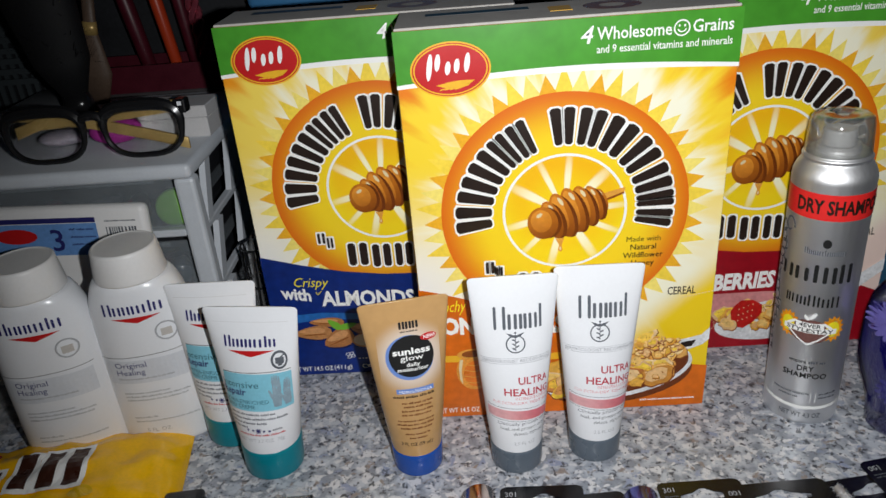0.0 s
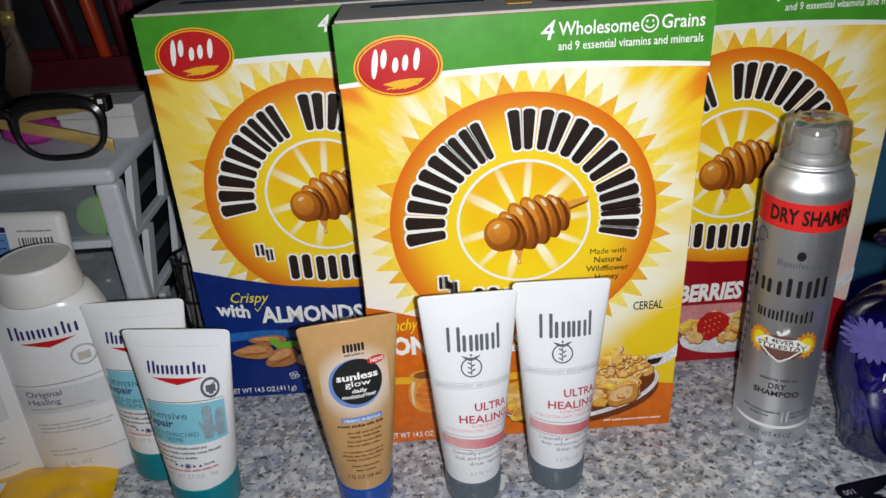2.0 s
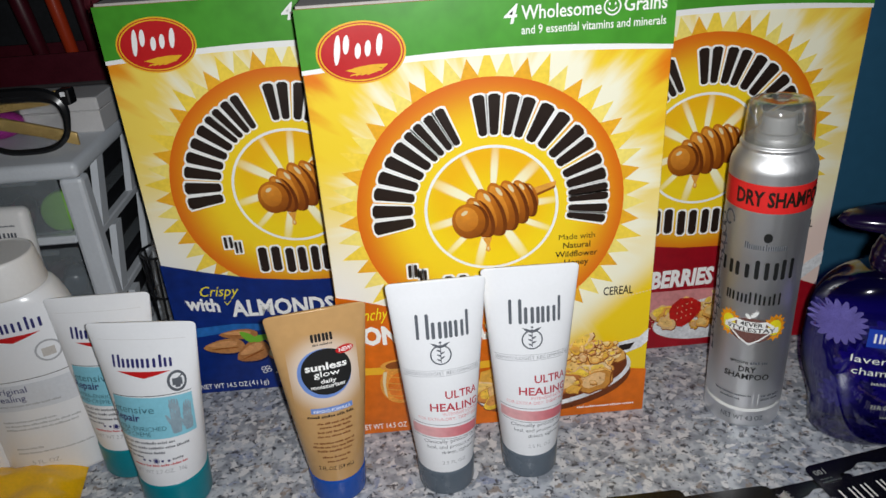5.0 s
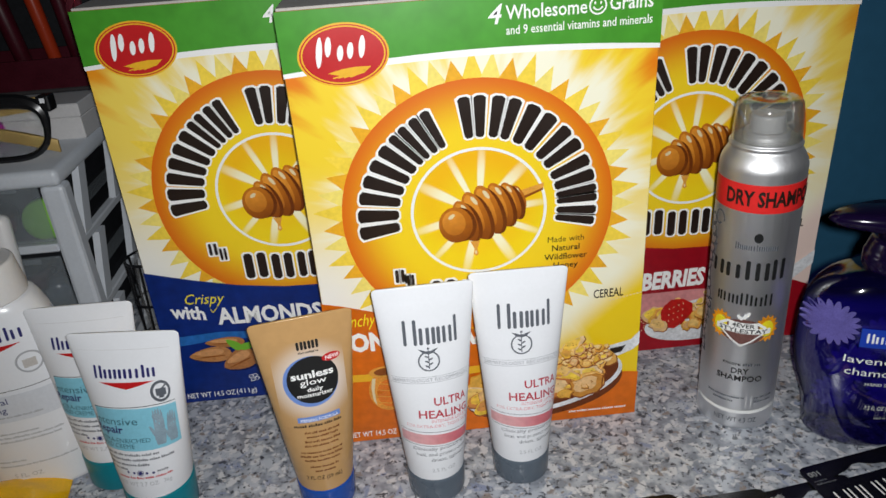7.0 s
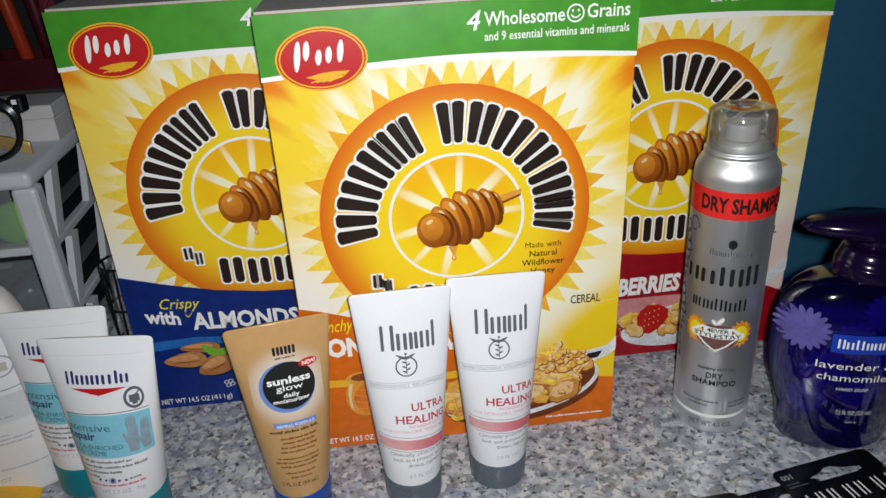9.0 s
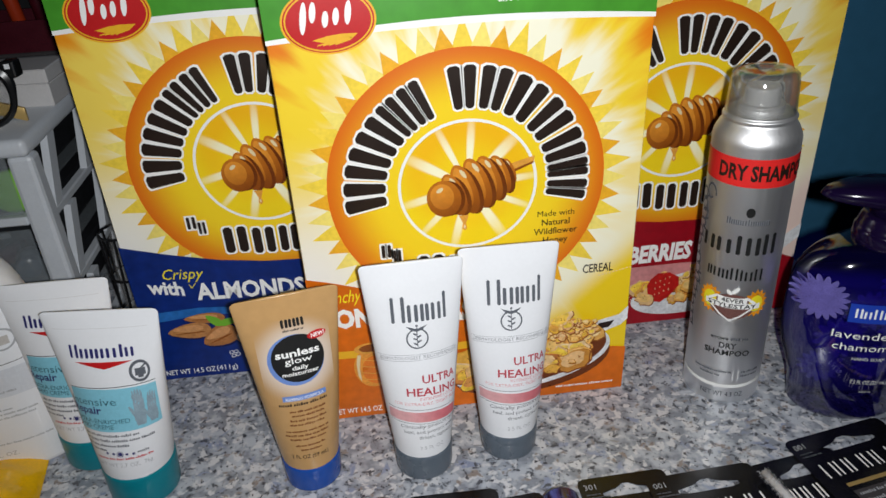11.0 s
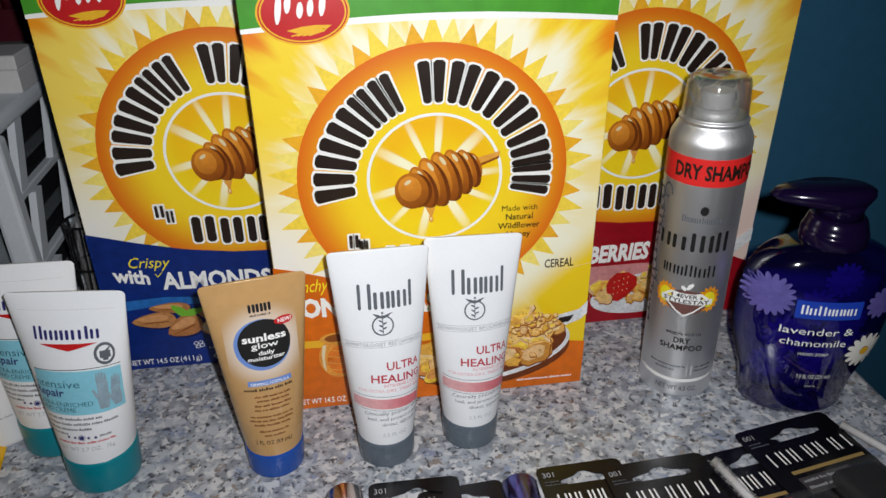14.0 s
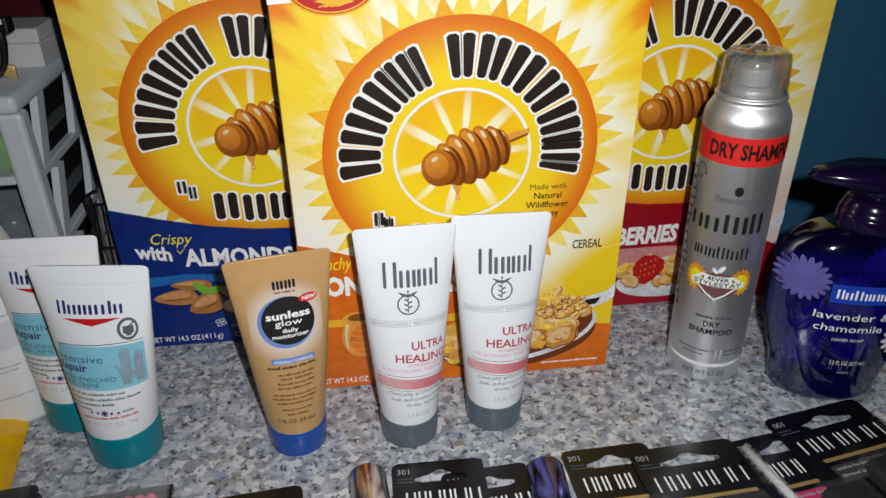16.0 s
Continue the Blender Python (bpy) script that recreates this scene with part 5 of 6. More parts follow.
fine = [(0.118 * k / 48, *soap_ab(0.118 * k / 48), BX * min(1, (0.118 - 0.118 * k / 48) / 0.02), 0, 1.0) for k in range(49)]
part("bottle", loft(fine, 56), SOAP, soap, "clear purple bottle", True)
part("label_back", loft([(z * 0.94 + 0.003, a * 0.93, b * 0.50, BX, 0.007, 1) for z, a, b, _, _, _ in fine[2:40:2]], 40), SOAP_CORE, soap, "violet flower print seen through the soap", True)
part("pump_collar", spin([(0.1165, 0.0172), (0.1170, 0.0184), (0.1182, 0.0188), (0.1240, 0.0187), (0.1255, 0.0182), (0.1258, 0.0176), (0.1290, 0.0172), (0.1325, 0.0158), (0.1335, 0.0150), (0.1338, 0.0110)], 40), PURPLE, soap, "", True)
part("pump_stem", spin([(0.1330, 0.0128), (0.1395, 0.0126), (0.1430, 0.0138)], 28), PURPLE, soap, "", True)
bm = loft([(0.1405, 0.0170, 0.0120, -0.008, 0, 1), (0.1432, 0.0260, 0.0145, -0.011, 0, 0.9), (0.1472, 0.0292, 0.0150, -0.0121, 0, 0.9), (0.1506, 0.0280, 0.0140, -0.0115, 0, 0.9), (0.1525, 0.0225, 0.0105, -0.010, 0, 0.95)], 44)
for v in bm.verts:
    if v.co.x < -0.012:
        f = (-0.012 - v.co.x) / 0.032
        v.co.y *= 1 - 0.38 * f
        v.co.z = 0.1470 + (v.co.z - 0.1470) * (1 - 0.25 * f) - 0.002 * f * f
part("pump_head", bm, PURPLE, soap, "", True)
part("brand_panel", patch(-0.0215, 0.0165, 0.0765, 0.0885, soap_map, 0.0005, 18, 3), LABEL_BLUE, soap)
bm = brand(-0.0185, 0.0138, 0.0797, 0.0046, soap_map, 0.0009, [(0.9, 1.35), (0.9, 1), (0.5, 1.4), (0.5, 1.3), (0.8, 1), (0.9, 1), (0.8, 1), (0.9, 1)], None, 0.0012, 0.2)
pieces("brand_mark", bm, INK_WHITE, soap)
for s, u, v, h, w in (("lavender &", -0.0062, 0.0655, 0.0048, 0.0425), ("chamomile", -0.0068, 0.0573, 0.0048, 0.0380), ("HAND SOAP", -0.0055, 0.0505, 0.0022, 0.0175), ("7.5 FL OZ (221 mL)", -0.0010, 0.0325, 0.0030, 0.0205)):
    part("lettering", words(s, u, v, h, soap_map, 0.0007, w, "CENTER"), INK_WHITE, soap)
part("small_print", bars([(-0.0045, 0.0025, 0.0255)], soap_map, 0.0007, 0.0016), INK_PALE, soap)


def back_map(u, v, o):
    """Front of the print that shows through the soap."""
    a, b = soap_ab(min(0.105, v))
    k = max(-0.98, min(0.98, (u - BX) / (a * 0.93)))
    return (u, 0.007 - b * 0.50 * math.sqrt(1 - k * k) - o, v)


def daisy(cu, cv, r, n, S, o, mat_p, parent, name, heart=None, wide=0.16):
    bm = bmesh.new()
    for k in range(n):
        a = 2 * math.pi * k / n + 0.1
        oval(cu + r * 0.62 * math.cos(a), cv + r * 0.62 * math.sin(a), r * 0.40, r * wide, S, o + (k % 2) * 0.00005, 12, 1, a, bm)
    if not heart:
        oval(cu, cv, r * 0.30, r * 0.30, S, o + 0.0001, 14, 1, 0, bm)
        part(name, bm, mat_p, parent)
    if heart:
        pieces("petal", bm, mat_p, parent)
        part("flower_heart", oval(cu, cv, r * 0.24, r * 0.24, S, o + 0.0003, 16, 1), heart, parent)


daisy(0.0265, 0.0520, 0.0125, 14, soap_map, 0.0008, PETAL_W, soap, "printed_daisy", INK_GOLD)
daisy(-0.0355, 0.0880, 0.0135, 19, soap_map, 0.0004, PETAL_V, soap, "printed_lilac_flower", None, 0.13)
daisy(0.0290, 0.0850, 0.0100, 12, soap_map, 0.0004, PETAL_V, soap, "printed_lilac_flower", None, 0.2)
violet = mat("dim_violet_ink", (0.10, 0.06, 0.46), 0.3, vary=0.4, scale=200)
for cu, cv, r in ((-0.014, 0.052, 0.015), (0.010, 0.034, 0.014), (-0.020, 0.030, 0.013), (0.020, 0.062, 0.015), (-0.002, 0.072, 0.014), (0.012, 0.092, 0.012), (0.028, 0.042, 0.012)):
    daisy(cu, cv, r, 15, back_map, 0.0010, violet, soap, "printed_violet_flower", None, 0.16)


# ---- lotion bottles ----
def lotion_bottle(m):
    t = thing("lotion_bottle", "white lotion bottle with a broad white screw cap", "bottle", m, "white lotion bottles")
    prof = [(0.0, 0.0330, 0.0205), (0.0015, 0.0348, 0.0220), (0.004, 0.0352, 0.0225), (0.060, 0.0348, 0.0225), (0.108, 0.0326, 0.0222), (0.117, 0.0306, 0.0218), (0.124, 0.0282, 0.0210), (0.1285, 0.0258, 0.0202), (0.130, 0.0236, 0.0190)]
    part("bottle_body", loft([(z, a, b, 0, 0, 0.86) for z, a, b in prof], 56), WHITE, t, "", True)
    part("cap", spin([(0.1295, 0.0218), (0.1300, 0.0229), (0.1315, 0.0233), (0.1490, 0.0213), (0.1508, 0.0209), (0.1515, 0.0198), (0.1515, 0.0191), (0.1507, 0.0184)], 56), WHITE_CAP, t, "", True)
    part("cap_top", spin([(0.1501, 0.0189), (0.1509, 0.0186)], 48), WHITE_CAP, t)

    def S(u, v, o):
        """Front of the bottle at height v."""
        a, b = prof[-1][1:]
        for (z0, a0, b0), (z1, a1, b1) in zip(prof, prof[1:]):
            if z0 <= v <= z1:
                f = (v - z0) / (z1 - z0)
                a, b = a0 + (a1 - a0) * f, b0 + (b1 - b0) * f
        c = min(0.98, abs(u) / a) ** (1 / 0.86)
        return (u, -b * math.sqrt(1 - c * c) ** 0.86 - o - 0.0004, v)

    pieces("brand_mark", brand(-0.0190, 0.0195, 0.1100, 0.0062, S, L, WORDLIKE, None, 0.0015, 0.22), INK_NAVY, t)
    part("red_swoosh", swoosh(-0.0150, 0.0165, 0.1075, 0.0044, S, L), INK_RED, t)
    bm = oval(0.0170, 0.0935, 0.0072, 0.0072, S, L, 28, 1, 0, None, 0.84)
    part("emblem_ring", bm, INK_PALE, t)
    part("emblem", patch(0.0135, 0.0205, 0.0900, 0.0955, S, L, 3, 2), CARD, t)
    part("fine_line", patch(-0.0300, 0.0280, 0.0765, 0.0769, S, L, 20, 1, None, lambda f: 0.0015 * f), INK_BLACK, t)
    part("grey_panel", patch(-0.0290, 0.0270, 0.0560, 0.0745, S, L * 0.5, 18, 3), INK_PANEL, t)
    part("lettering", words("Original", -0.0225, 0.0688, 0.0042, S, L, 0.0210), INK_NAVY, t)
    part("lettering", words("Healing", -0.0225, 0.0630, 0.0042, S, L, 0.0190), INK_NAVY, t)
    part("small_print", bars([(-0.0225, 0.0150, 0.0590), (-0.0215, 0.010, 0.0470), (-0.0215, 0.022, 0.0440), (-0.0215, 0.020, 0.0410), (-0.0200, -0.004, 0.0260), (-0.0200, 0.024, 0.0225)], S, L, 0.0016, None, 6), INK_PALE, t)
    part("lettering", words("5 FL. OZ.", -0.0140, 0.0140, 0.0030, S, L, 0.0170), INK_PALE, t)
    return t


INK_PANEL = mat("faint_grey_ink", (0.62, 0.64, 0.68), 0.4)
lotion_bottle(pose(-0.1715, 0.5080, 0, 0, 0, 12))
lotion_bottle(pose(-0.2330, 0.4920, 0, 0, 0, 14))

# ---- clear tumbler at the end of the row ----
cup = thing("clear_tumbler", "clear plastic tumbler with a pale rim", "tumbler", pose(-0.330, 0.512, 0))
part("cup_wall", loft([(0.001, 0.028, 0.028, 0, 0, 1), (0.002, 0.031, 0.031, 0, 0, 1), (0.085, 0.036, 0.036, 0, 0, 1), (0.085, 0.0345, 0.0345, 0, 0, 1), (0.004, 0.0295, 0.0295, 0, 0, 1)], 40, True, True), FILMY, cup, "", True)
part("cup_rim", tube_along([(0.0358 * math.cos(k * 0.2618), 0.0358 * math.sin(k * 0.2618), 0.0855) for k in range(24)], 0.0012, 6, True), WHITE, cup)


# ---- yellow candy bag ----
bag = thing("candy_bag", "glossy yellow candy bag with brown and white print", "candy bag", pose(-0.2420, 0.4290, 0.0005, 0, 0, 9))


def bag_z(x, y):
    fx, fy = 1 - (abs(x) / 0.098) ** 2.6, 1 - (abs(y) / 0.055) ** 2.2
    base = 0.022 * max(0, fx) ** 0.6 * max(0, fy) ** 0.6
    return base + (0.0036 * noise.noise(Vector((x * 55, y * 70, 2))) + 0.0016 * abs(noise.noise(Vector((x * 120 + y * 90, y * 130, 5))))) * min(1, base / 0.008) + 0.0014 * math.sin(x * 160 + 30 * y) * (1 if abs(x) > 0.075 else 0.25)


bm = bmesh.new()
NX, NY = 64, 30
g = [[bm.verts.new((-0.098 + 0.196 * i / NX, -0.055 + 0.110 * j / NY + 0.0012 * math.sin(i * 0.7), 0.0022 + bag_z(-0.098 + 0.196 * i / NX, -0.055 + 0.110 * j / NY))) for i in range(NX + 1)] for j in range(NY + 1)]
for j in range(NY):
    for i in range(NX):
        bm.faces.new((g[j][i], g[j][i + 1], g[j + 1][i + 1], g[j + 1][i]))
low = [bm.verts.new((v.co.x, v.co.y, 0.0)) for v in (g[0] + [r[-1] for r in g[1:]] + g[-1][-2::-1] + [r[0] for r in g[-2:0:-1]])]
rim = g[0] + [r[-1] for r in g[1:]] + g[-1][-2::-1] + [r[0] for r in g[-2:0:-1]]
for k in range(len(rim)):
    bm.faces.new((rim[k], low[k], low[(k + 1) % len(rim)], rim[(k + 1) % len(rim)]))
bm.faces.new(low[::-1])
bmesh.ops.recalc_face_normals(bm, faces=bm.faces)
part("wrapper", bm, BAG, bag, "", True)
BS = lambda u, v, o: (u, v, 0.0022 + bag_z(u, v) + o)


def bag_blob(u0, u1, v0, v1, o, bm):
    return patch(u0, u1, v0, v1, BS, o, 10, 8, bm)


for grow, ma, o, nm in ((0.003, INK_WHITE, 0.0012, "brand_outline"), (0.0, BAG_BROWN, 0.0018, "brand_block")):
    for u0, u1, v0, v1 in ((-0.085, -0.074, -0.012, 0.014), (-0.068, -0.057, -0.012, 0.016), (-0.051, -0.041, -0.012, 0.016), (-0.030, -0.014, -0.010, 0.010), (-0.004, 0.006, -0.010, 0.022), (0.012, 0.022, -0.010, 0.024), (0.028, 0.038, -0.010, 0.024)):
        part(nm, bag_blob(u0 - grow, u1 + grow, v0 - grow, v1 + grow, o, bmesh.new()), ma, bag)
for k, (u, v, c) in enumerate(((-0.060, 0.0295, (0.02, 0.10, 0.45)), (-0.044, 0.031, (0.10, 0.36, 0.03)), (-0.030, 0.029, (0.45, 0.03, 0.02)), (-0.075, 0.028, (0.60, 0.20, 0.01)), (0.042, -0.018, (0.70, 0.42, 0.01)))):
    part("printed_candy", oval(u, v, 0.0075, 0.0055, BS, 0.0010, 20, 3), mat("candy_print", c, 0.25), bag)

# ---- plastic drawer unit with what stands on it ----
unit = thing("drawer_unit", "white plastic drawer unit with smoky see-through drawers", "drawer unit", pose(0, 0, 0))
X0, X1, Y0, Y1, ZT = -0.400, -0.147, 0.588, 0.865, 0.176
part("top_panel", slab(X0, X1, Y0 - 0.003, Y1, ZT - 0.012, ZT, 0.004, 3), UNIT, unit, "", True)
part("back_panel", slab(X0 + 0.004, X1 - 0.004, Y1 - 0.004, Y1 - 0.001, 0.002, ZT - 0.012), UNIT, unit)
for x in (X1 - 0.016, X0):
    part("corner_post", slab(x, x + 0.016, Y0, Y0 + 0.014, 0, ZT - 0.012, 0.003, 2), UNIT, unit)
    part("corner_post", slab(x, x + 0.016, Y1 - 0.018, Y1 - 0.004, 0, ZT - 0.012, 0.003, 2), UNIT, unit)
for z in (0.119, 0.066, 0.010):
    part("front_rail", slab(X0 + 0.016, X1 - 0.016, Y0 + 0.001, Y0 + 0.012, z - 0.003, z + 0.003, 0.001, 1), UNIT, unit)
for k, z in enumerate((0.122, 0.069, 0.013)):
    # slanting side braces with dark gaps between them
    for y, w in ((0.602, 0.012), (0.668, 0.034), (0.752, 0.034), (0.828, 0.010)):
        bm = bmesh.new()
        q = [(X1 - 0.006, y, z), (X1 - 0.006, y + w, z), (X1 - 0.006, y + w + 0.020, z + 0.045), (X1 - 0.006, y + 0.020, z + 0.045)]
        vs = [bm.verts.new(p) for p in q] + [bm.verts.new((X1 - 0.001, p[1], p[2])) for p in q]
        for f in ((0, 1, 2, 3), (7, 6, 5, 4), (0, 4, 5, 1), (1, 5, 6, 2), (2, 6, 7, 3), (3, 7, 4, 0)):
            bm.faces.new([vs[i] for i in f])
        part("side_brace", bm, UNIT, unit)
    part("side_rail", slab(X1 - 0.008, X1 - 0.0012, Y0 + 0.012, Y1 - 0.012, z - 0.006, z, 0.001, 1), UNIT, unit)
    drawer = part("drawer", slab(X0 + 0.018, X1 - 0.018, Y0 + 0.0025, Y0 + 0.0055, z + 0.001, z + 0.043, 0.001, 1), DRAWER, unit, "smoky translucent drawer front")
    part("drawer_tray", slab(X0 + 0.020, X1 - 0.020, Y0 + 0.008, Y1 - 0.02, z + 0.0002, z + 0.002), DRAWER, drawer)
    part("drawer_lip", slab(X0 + 0.030, X1 - 0.030, Y0 - 0.001, Y0 + 0.0028, z + 0.039, z + 0.0435, 0.001, 1), DRAWER, drawer)
    tagged(part("drawer_filling", slab(X0 + 0.026, X1 - 0.026, Y0 + 0.050, Y1 - 0.04, z + 0.0022, z + 0.034, 0.006, 2), DARKIN), "dark loose odds and ends inside a drawer", "contents")
rnd = random.Random(21)
lid = tagged(part("jar", spin([(0, 0.013), (0.001, 0.0145), (0.010, 0.0145), (0.012, 0.013)], 28), GREENLID, None, "", True), "small jar with a lime green lid in a drawer", "jar")
lid.matrix_world = pose(-0.174, 0.612, 0.1340, 82, 0, 8)
for k, (x, z, c, r) in enumerate(((-0.215, 0.128, FUCHSIA, 0.006), (-0.200, 0.130, MAROON, 0.007), (-0.250, 0.129, SLATE, 0.008), (-0.285, 0.128, PINKPK, 0.006), (-0.180, 0.075, SLATE, 0.008), (-0.210, 0.076, MAROON, 0.007))):
    o = tagged(part("lip_gloss", spin([(0, r * 0.9), (0.001, r), (0.030, r), (0.0305, r * 0.7), (0.048, r * 0.66), (0.049, r * 0.5)], 20), c, None, "", True), "small coloured cosmetic tube in a drawer", "cosmetic tube", "cosmetics in the drawers")
    o.matrix_world = pose(x, 0.602, z + 0.002, 90, 0, 180 + 25 * math.sin(k * 2.1))

# eyeglasses on the unit
gl = thing("eyeglasses", "black-framed eyeglasses with folded gold temple arms", "eyeglasses", pose(-0.2190, 0.6030, ZT, -4, 0, 2))


def rim_pts(cx, w, h, n=30):
    out = []
    for k in range(n):
        a = 2 * math.pi * k / n
        c, s = math.cos(a), math.sin(a)
        x, z = w * math.copysign(abs(c) ** 0.66, c), h * math.copysign(abs(s) ** 0.74, s)
        out.append((cx + x * (1 + 0.12 * s), 0.0, 0.0222 + z))
    return out


for s in (-1, 1):
    P = rim_pts(s * 0.0368, 0.0288, 0.0190)
    part("rim", tube_along(P, [0.0022 + 0.0026 * max(0, (p[2] - 0.020) / 0.02) for p in P], 8, True), BLACKPL, gl, "", True)
    bm = bmesh.new()
    bm.faces.new([bm.verts.new((x, -0.0004, z)) for x, y, z in P])
    bmesh.ops.solidify(bm, geom=bm.faces[:], thickness=0.001)
    lens = part("lens", bm, LENS, gl, "clear lens")
    lens.visible_shadow = False
    part("hinge_block", slab(s * 0.0680 - 0.0046, s * 0.0680 + 0.0040, -0.002, 0.010, 0.0325, 0.0430, 0.0014, 2), BLACKPL, gl)
    part("hinge_pin", slab(s * 0.0680 - 0.0015, s * 0.0680 + 0.0015, -0.0026, -0.0018, 0.0385, 0.0415), SILVERY, gl)
for y, pts in ((0.0098, ((0.066, 0.0370), (0.010, 0.0325), (-0.045, 0.0300), (-0.064, 0.0240))), (0.0160, ((-0.066, 0.0370), (-0.010, 0.0270), (0.040, 0.0130), (0.063, 0.0056)))):
    bm = bmesh.new()
    rows = [[bm.verts.new((x, y + dy, z + dz)) for dy, dz in ((0, -0.0045), (0.003, -0.0045), (0.003, 0.0045), (0, 0.0045))] for x, z in pts]
    for r0, r1 in zip(rows, rows[1:]):
        for k in range(4):
            bm.faces.new((r0[k], r0[(k + 1) % 4], r1[(k + 1) % 4], r1[k]))
    bm.faces.new(rows[0][::-1]); bm.faces.new(rows[-1])
    bmesh.ops.recalc_face_normals(bm, faces=bm.faces)
    bmesh.ops.bevel(bm, geom=bm.edges[:], offset=0.0008, segments=2, affect="EDGES", profile=0.5)
    part("temple_arm", bm, GOLD, gl, "folded gold temple arm", True)
part("bridge", tube_along([(-0.0090, 0, 0.0320), (-0.005, -0.001, 0.0352), (0, -0.0015, 0.0362), (0.005, -0.001, 0.0352), (0.0090, 0, 0.0320)], 0.0036, 8), BLACKPL, gl, "", True)

egg = tagged(part("makeup_sponge", loft([(0.021 * (1 - math.cos(math.pi * k / 12)) / 2 + 0.0003, 0.021 * math.sin(math.pi * k / 12) + 0.0006, 0.0125 * math.sin(math.pi * k / 12) + 0.0006, 0.004 * k / 12, 0, 1) for k in range(13)], 28), PINKEGG, None, "", True), "magenta egg-shaped makeup sponge on the drawer unit", "sponge")
egg.matrix_world = pose(-0.2270, 0.650, ZT)
o = tagged(part("makeup_puff", loft([(0.012 * (1 - math.cos(math.pi * k / 10)) / 2 + 0.0003, 0.020 * math.sin(math.pi * k / 10) + 0.0006, 0.014 * math.sin(math.pi * k / 10) + 0.0006, 0, 0, 1) for k in range(11)], 24), mat("pale_lilac_plastic", (0.42, 0.38, 0.45), 0.3), None, "", True), "pale lilac see-through makeup puff case", "puff case")
o.matrix_world = pose(-0.272, 0.655, ZT)
carton_w = thing("small_carton", "small white cardboard carton on the drawer unit", "carton", pose(-0.2050, 0.652, ZT, 0, 0, -2))
part("carton_body", slab(0, 0.056, 0, 0.034, 0, 0.016, 0.0008, 1), PAPER, carton_w)
part("carton_lid", slab(-0.0008, 0.0568, -0.0008, 0.0348, 0.0162, 0.0260, 0.0008, 1), PAPER, carton_w)
tray = thing("makeup_tray", "dark maroon see-through cosmetics tray full of tools", "tray", pose(0, 0, 0))
part("tray_base", slab(-0.340, -0.150, 0.800, 0.860, ZT, ZT + 0.004, 0.001, 1), GREYPAPER, tray)
for a in ((-0.340, -0.150, 0.800, 0.803, ZT + 0.004, ZT + 0.030), (-0.340, -0.150, 0.857, 0.860, ZT + 0.004, ZT + 0.030), (-0.153, -0.150, 0.803, 0.857, ZT + 0.004, ZT + 0.030), (-0.340, -0.337, 0.803, 0.857, ZT + 0.004, ZT + 0.030)):
    part("tray_wall", slab(*a), MAROON, tray)
for k, (x, y, lean, hgt, ma, r, nm) in enumerate(((-0.232, 0.835, -6, 0.16, ORANGERED, 0.0055, "orange-red plastic comb handle in the tray"), (-0.216, 0.845, -4, 0.19, MAROON, 0.006, "maroon plastic tool handle in the tray"), (-0.262, 0.840, -8, 0.15, MAROON, 0.007, "dark red tool handle in the tray"))):
    o = tagged(part("tool_handle", spin([(0, r * 0.8), (0.002, r), (hgt * 0.5, r * 1.15), (hgt - 0.004, r), (hgt, r * 0.6)], 18), ma, None, "", True), nm, "tool handle")
    o.matrix_world = pose(x, y, ZT + 0.004, 0, lean, 0)
# braided glitter stick
br = thing("glitter_wand", "pink glitter braided wand standing in the tray", "wand", pose(-0.200, 0.832, ZT + 0.004, 0, -3, 0))
for s in range(3):
    part("braid_strand", tube_along([(0.0042 * math.cos(k * 0.45 + s * 2.094), 0.0042 * math.sin(k * 0.45 + s * 2.094), 0.0028 * k + 0.001) for k in range(66)], 0.0033, 7), GLITTER, br, "", True)
# round hair brush and pale brush
hb = thing("hair_brush", "black hair brush lying among cosmetics", "hair brush", pose(-0.300, 0.745, ZT + 0.020, 0, -6, 0))
part("brush_head", loft([(0, 0.012, 0.010, 0, 0, 1), (0.03, 0.026, 0.018, 0, 0, 1), (0.09, 0.034, 0.020, 0, 0, 1), (0.15, 0.030, 0.018, 0.006, 0, 1), (0.20, 0.018, 0.012, 0.012, 0, 1)], 24), HAIRBLACK, hb, "", True)
part("brush_foot", loft([(-0.0195, 0.016, 0.014, 0, 0, 1), (0.002, 0.012, 0.010, 0, 0, 1)], 20), BLACKPL, hb, "", True)
bm = bmesh.new()
rnd = random.Random(4)
for k in range(260):
    a, z = rnd.uniform(0, 6.283), rnd.uniform(0.02, 0.19)
    f = Vector((math.cos(a) * 0.030, math.sin(a) * 0.018, z))
    d = Vector((math.cos(a), math.sin(a), rnd.uniform(-0.3, 0.9))) * rnd.uniform(0.006, 0.014)
    q = Vector((-math.sin(a), math.cos(a), 0)) * 0.0006
    bm.faces.new([bm.verts.new(f - q), bm.verts.new(f + q), bm.verts.new(f + d)])
tagged(part("bristles", bm, HAIRBLACK, hb), kind="stuff")
pb = thing("pale_brush", "beige wooden brush with a worn fan head", "brush", pose(-0.300, 0.785, ZT + 0.0005, 0, 9, 0))
part("handle", loft([(0, 0.010, 0.004, 0, 0, 1), (0.03, 0.016, 0.005, 0, 0, 1), (0.055, 0.010, 0.004, 0, 0, 1), (0.07, 0.006, 0.004, 0, 0, 1), (0.13, 0.0055, 0.004, 0.002, 0, 1)], 18), TANWOOD, pb, "", True)
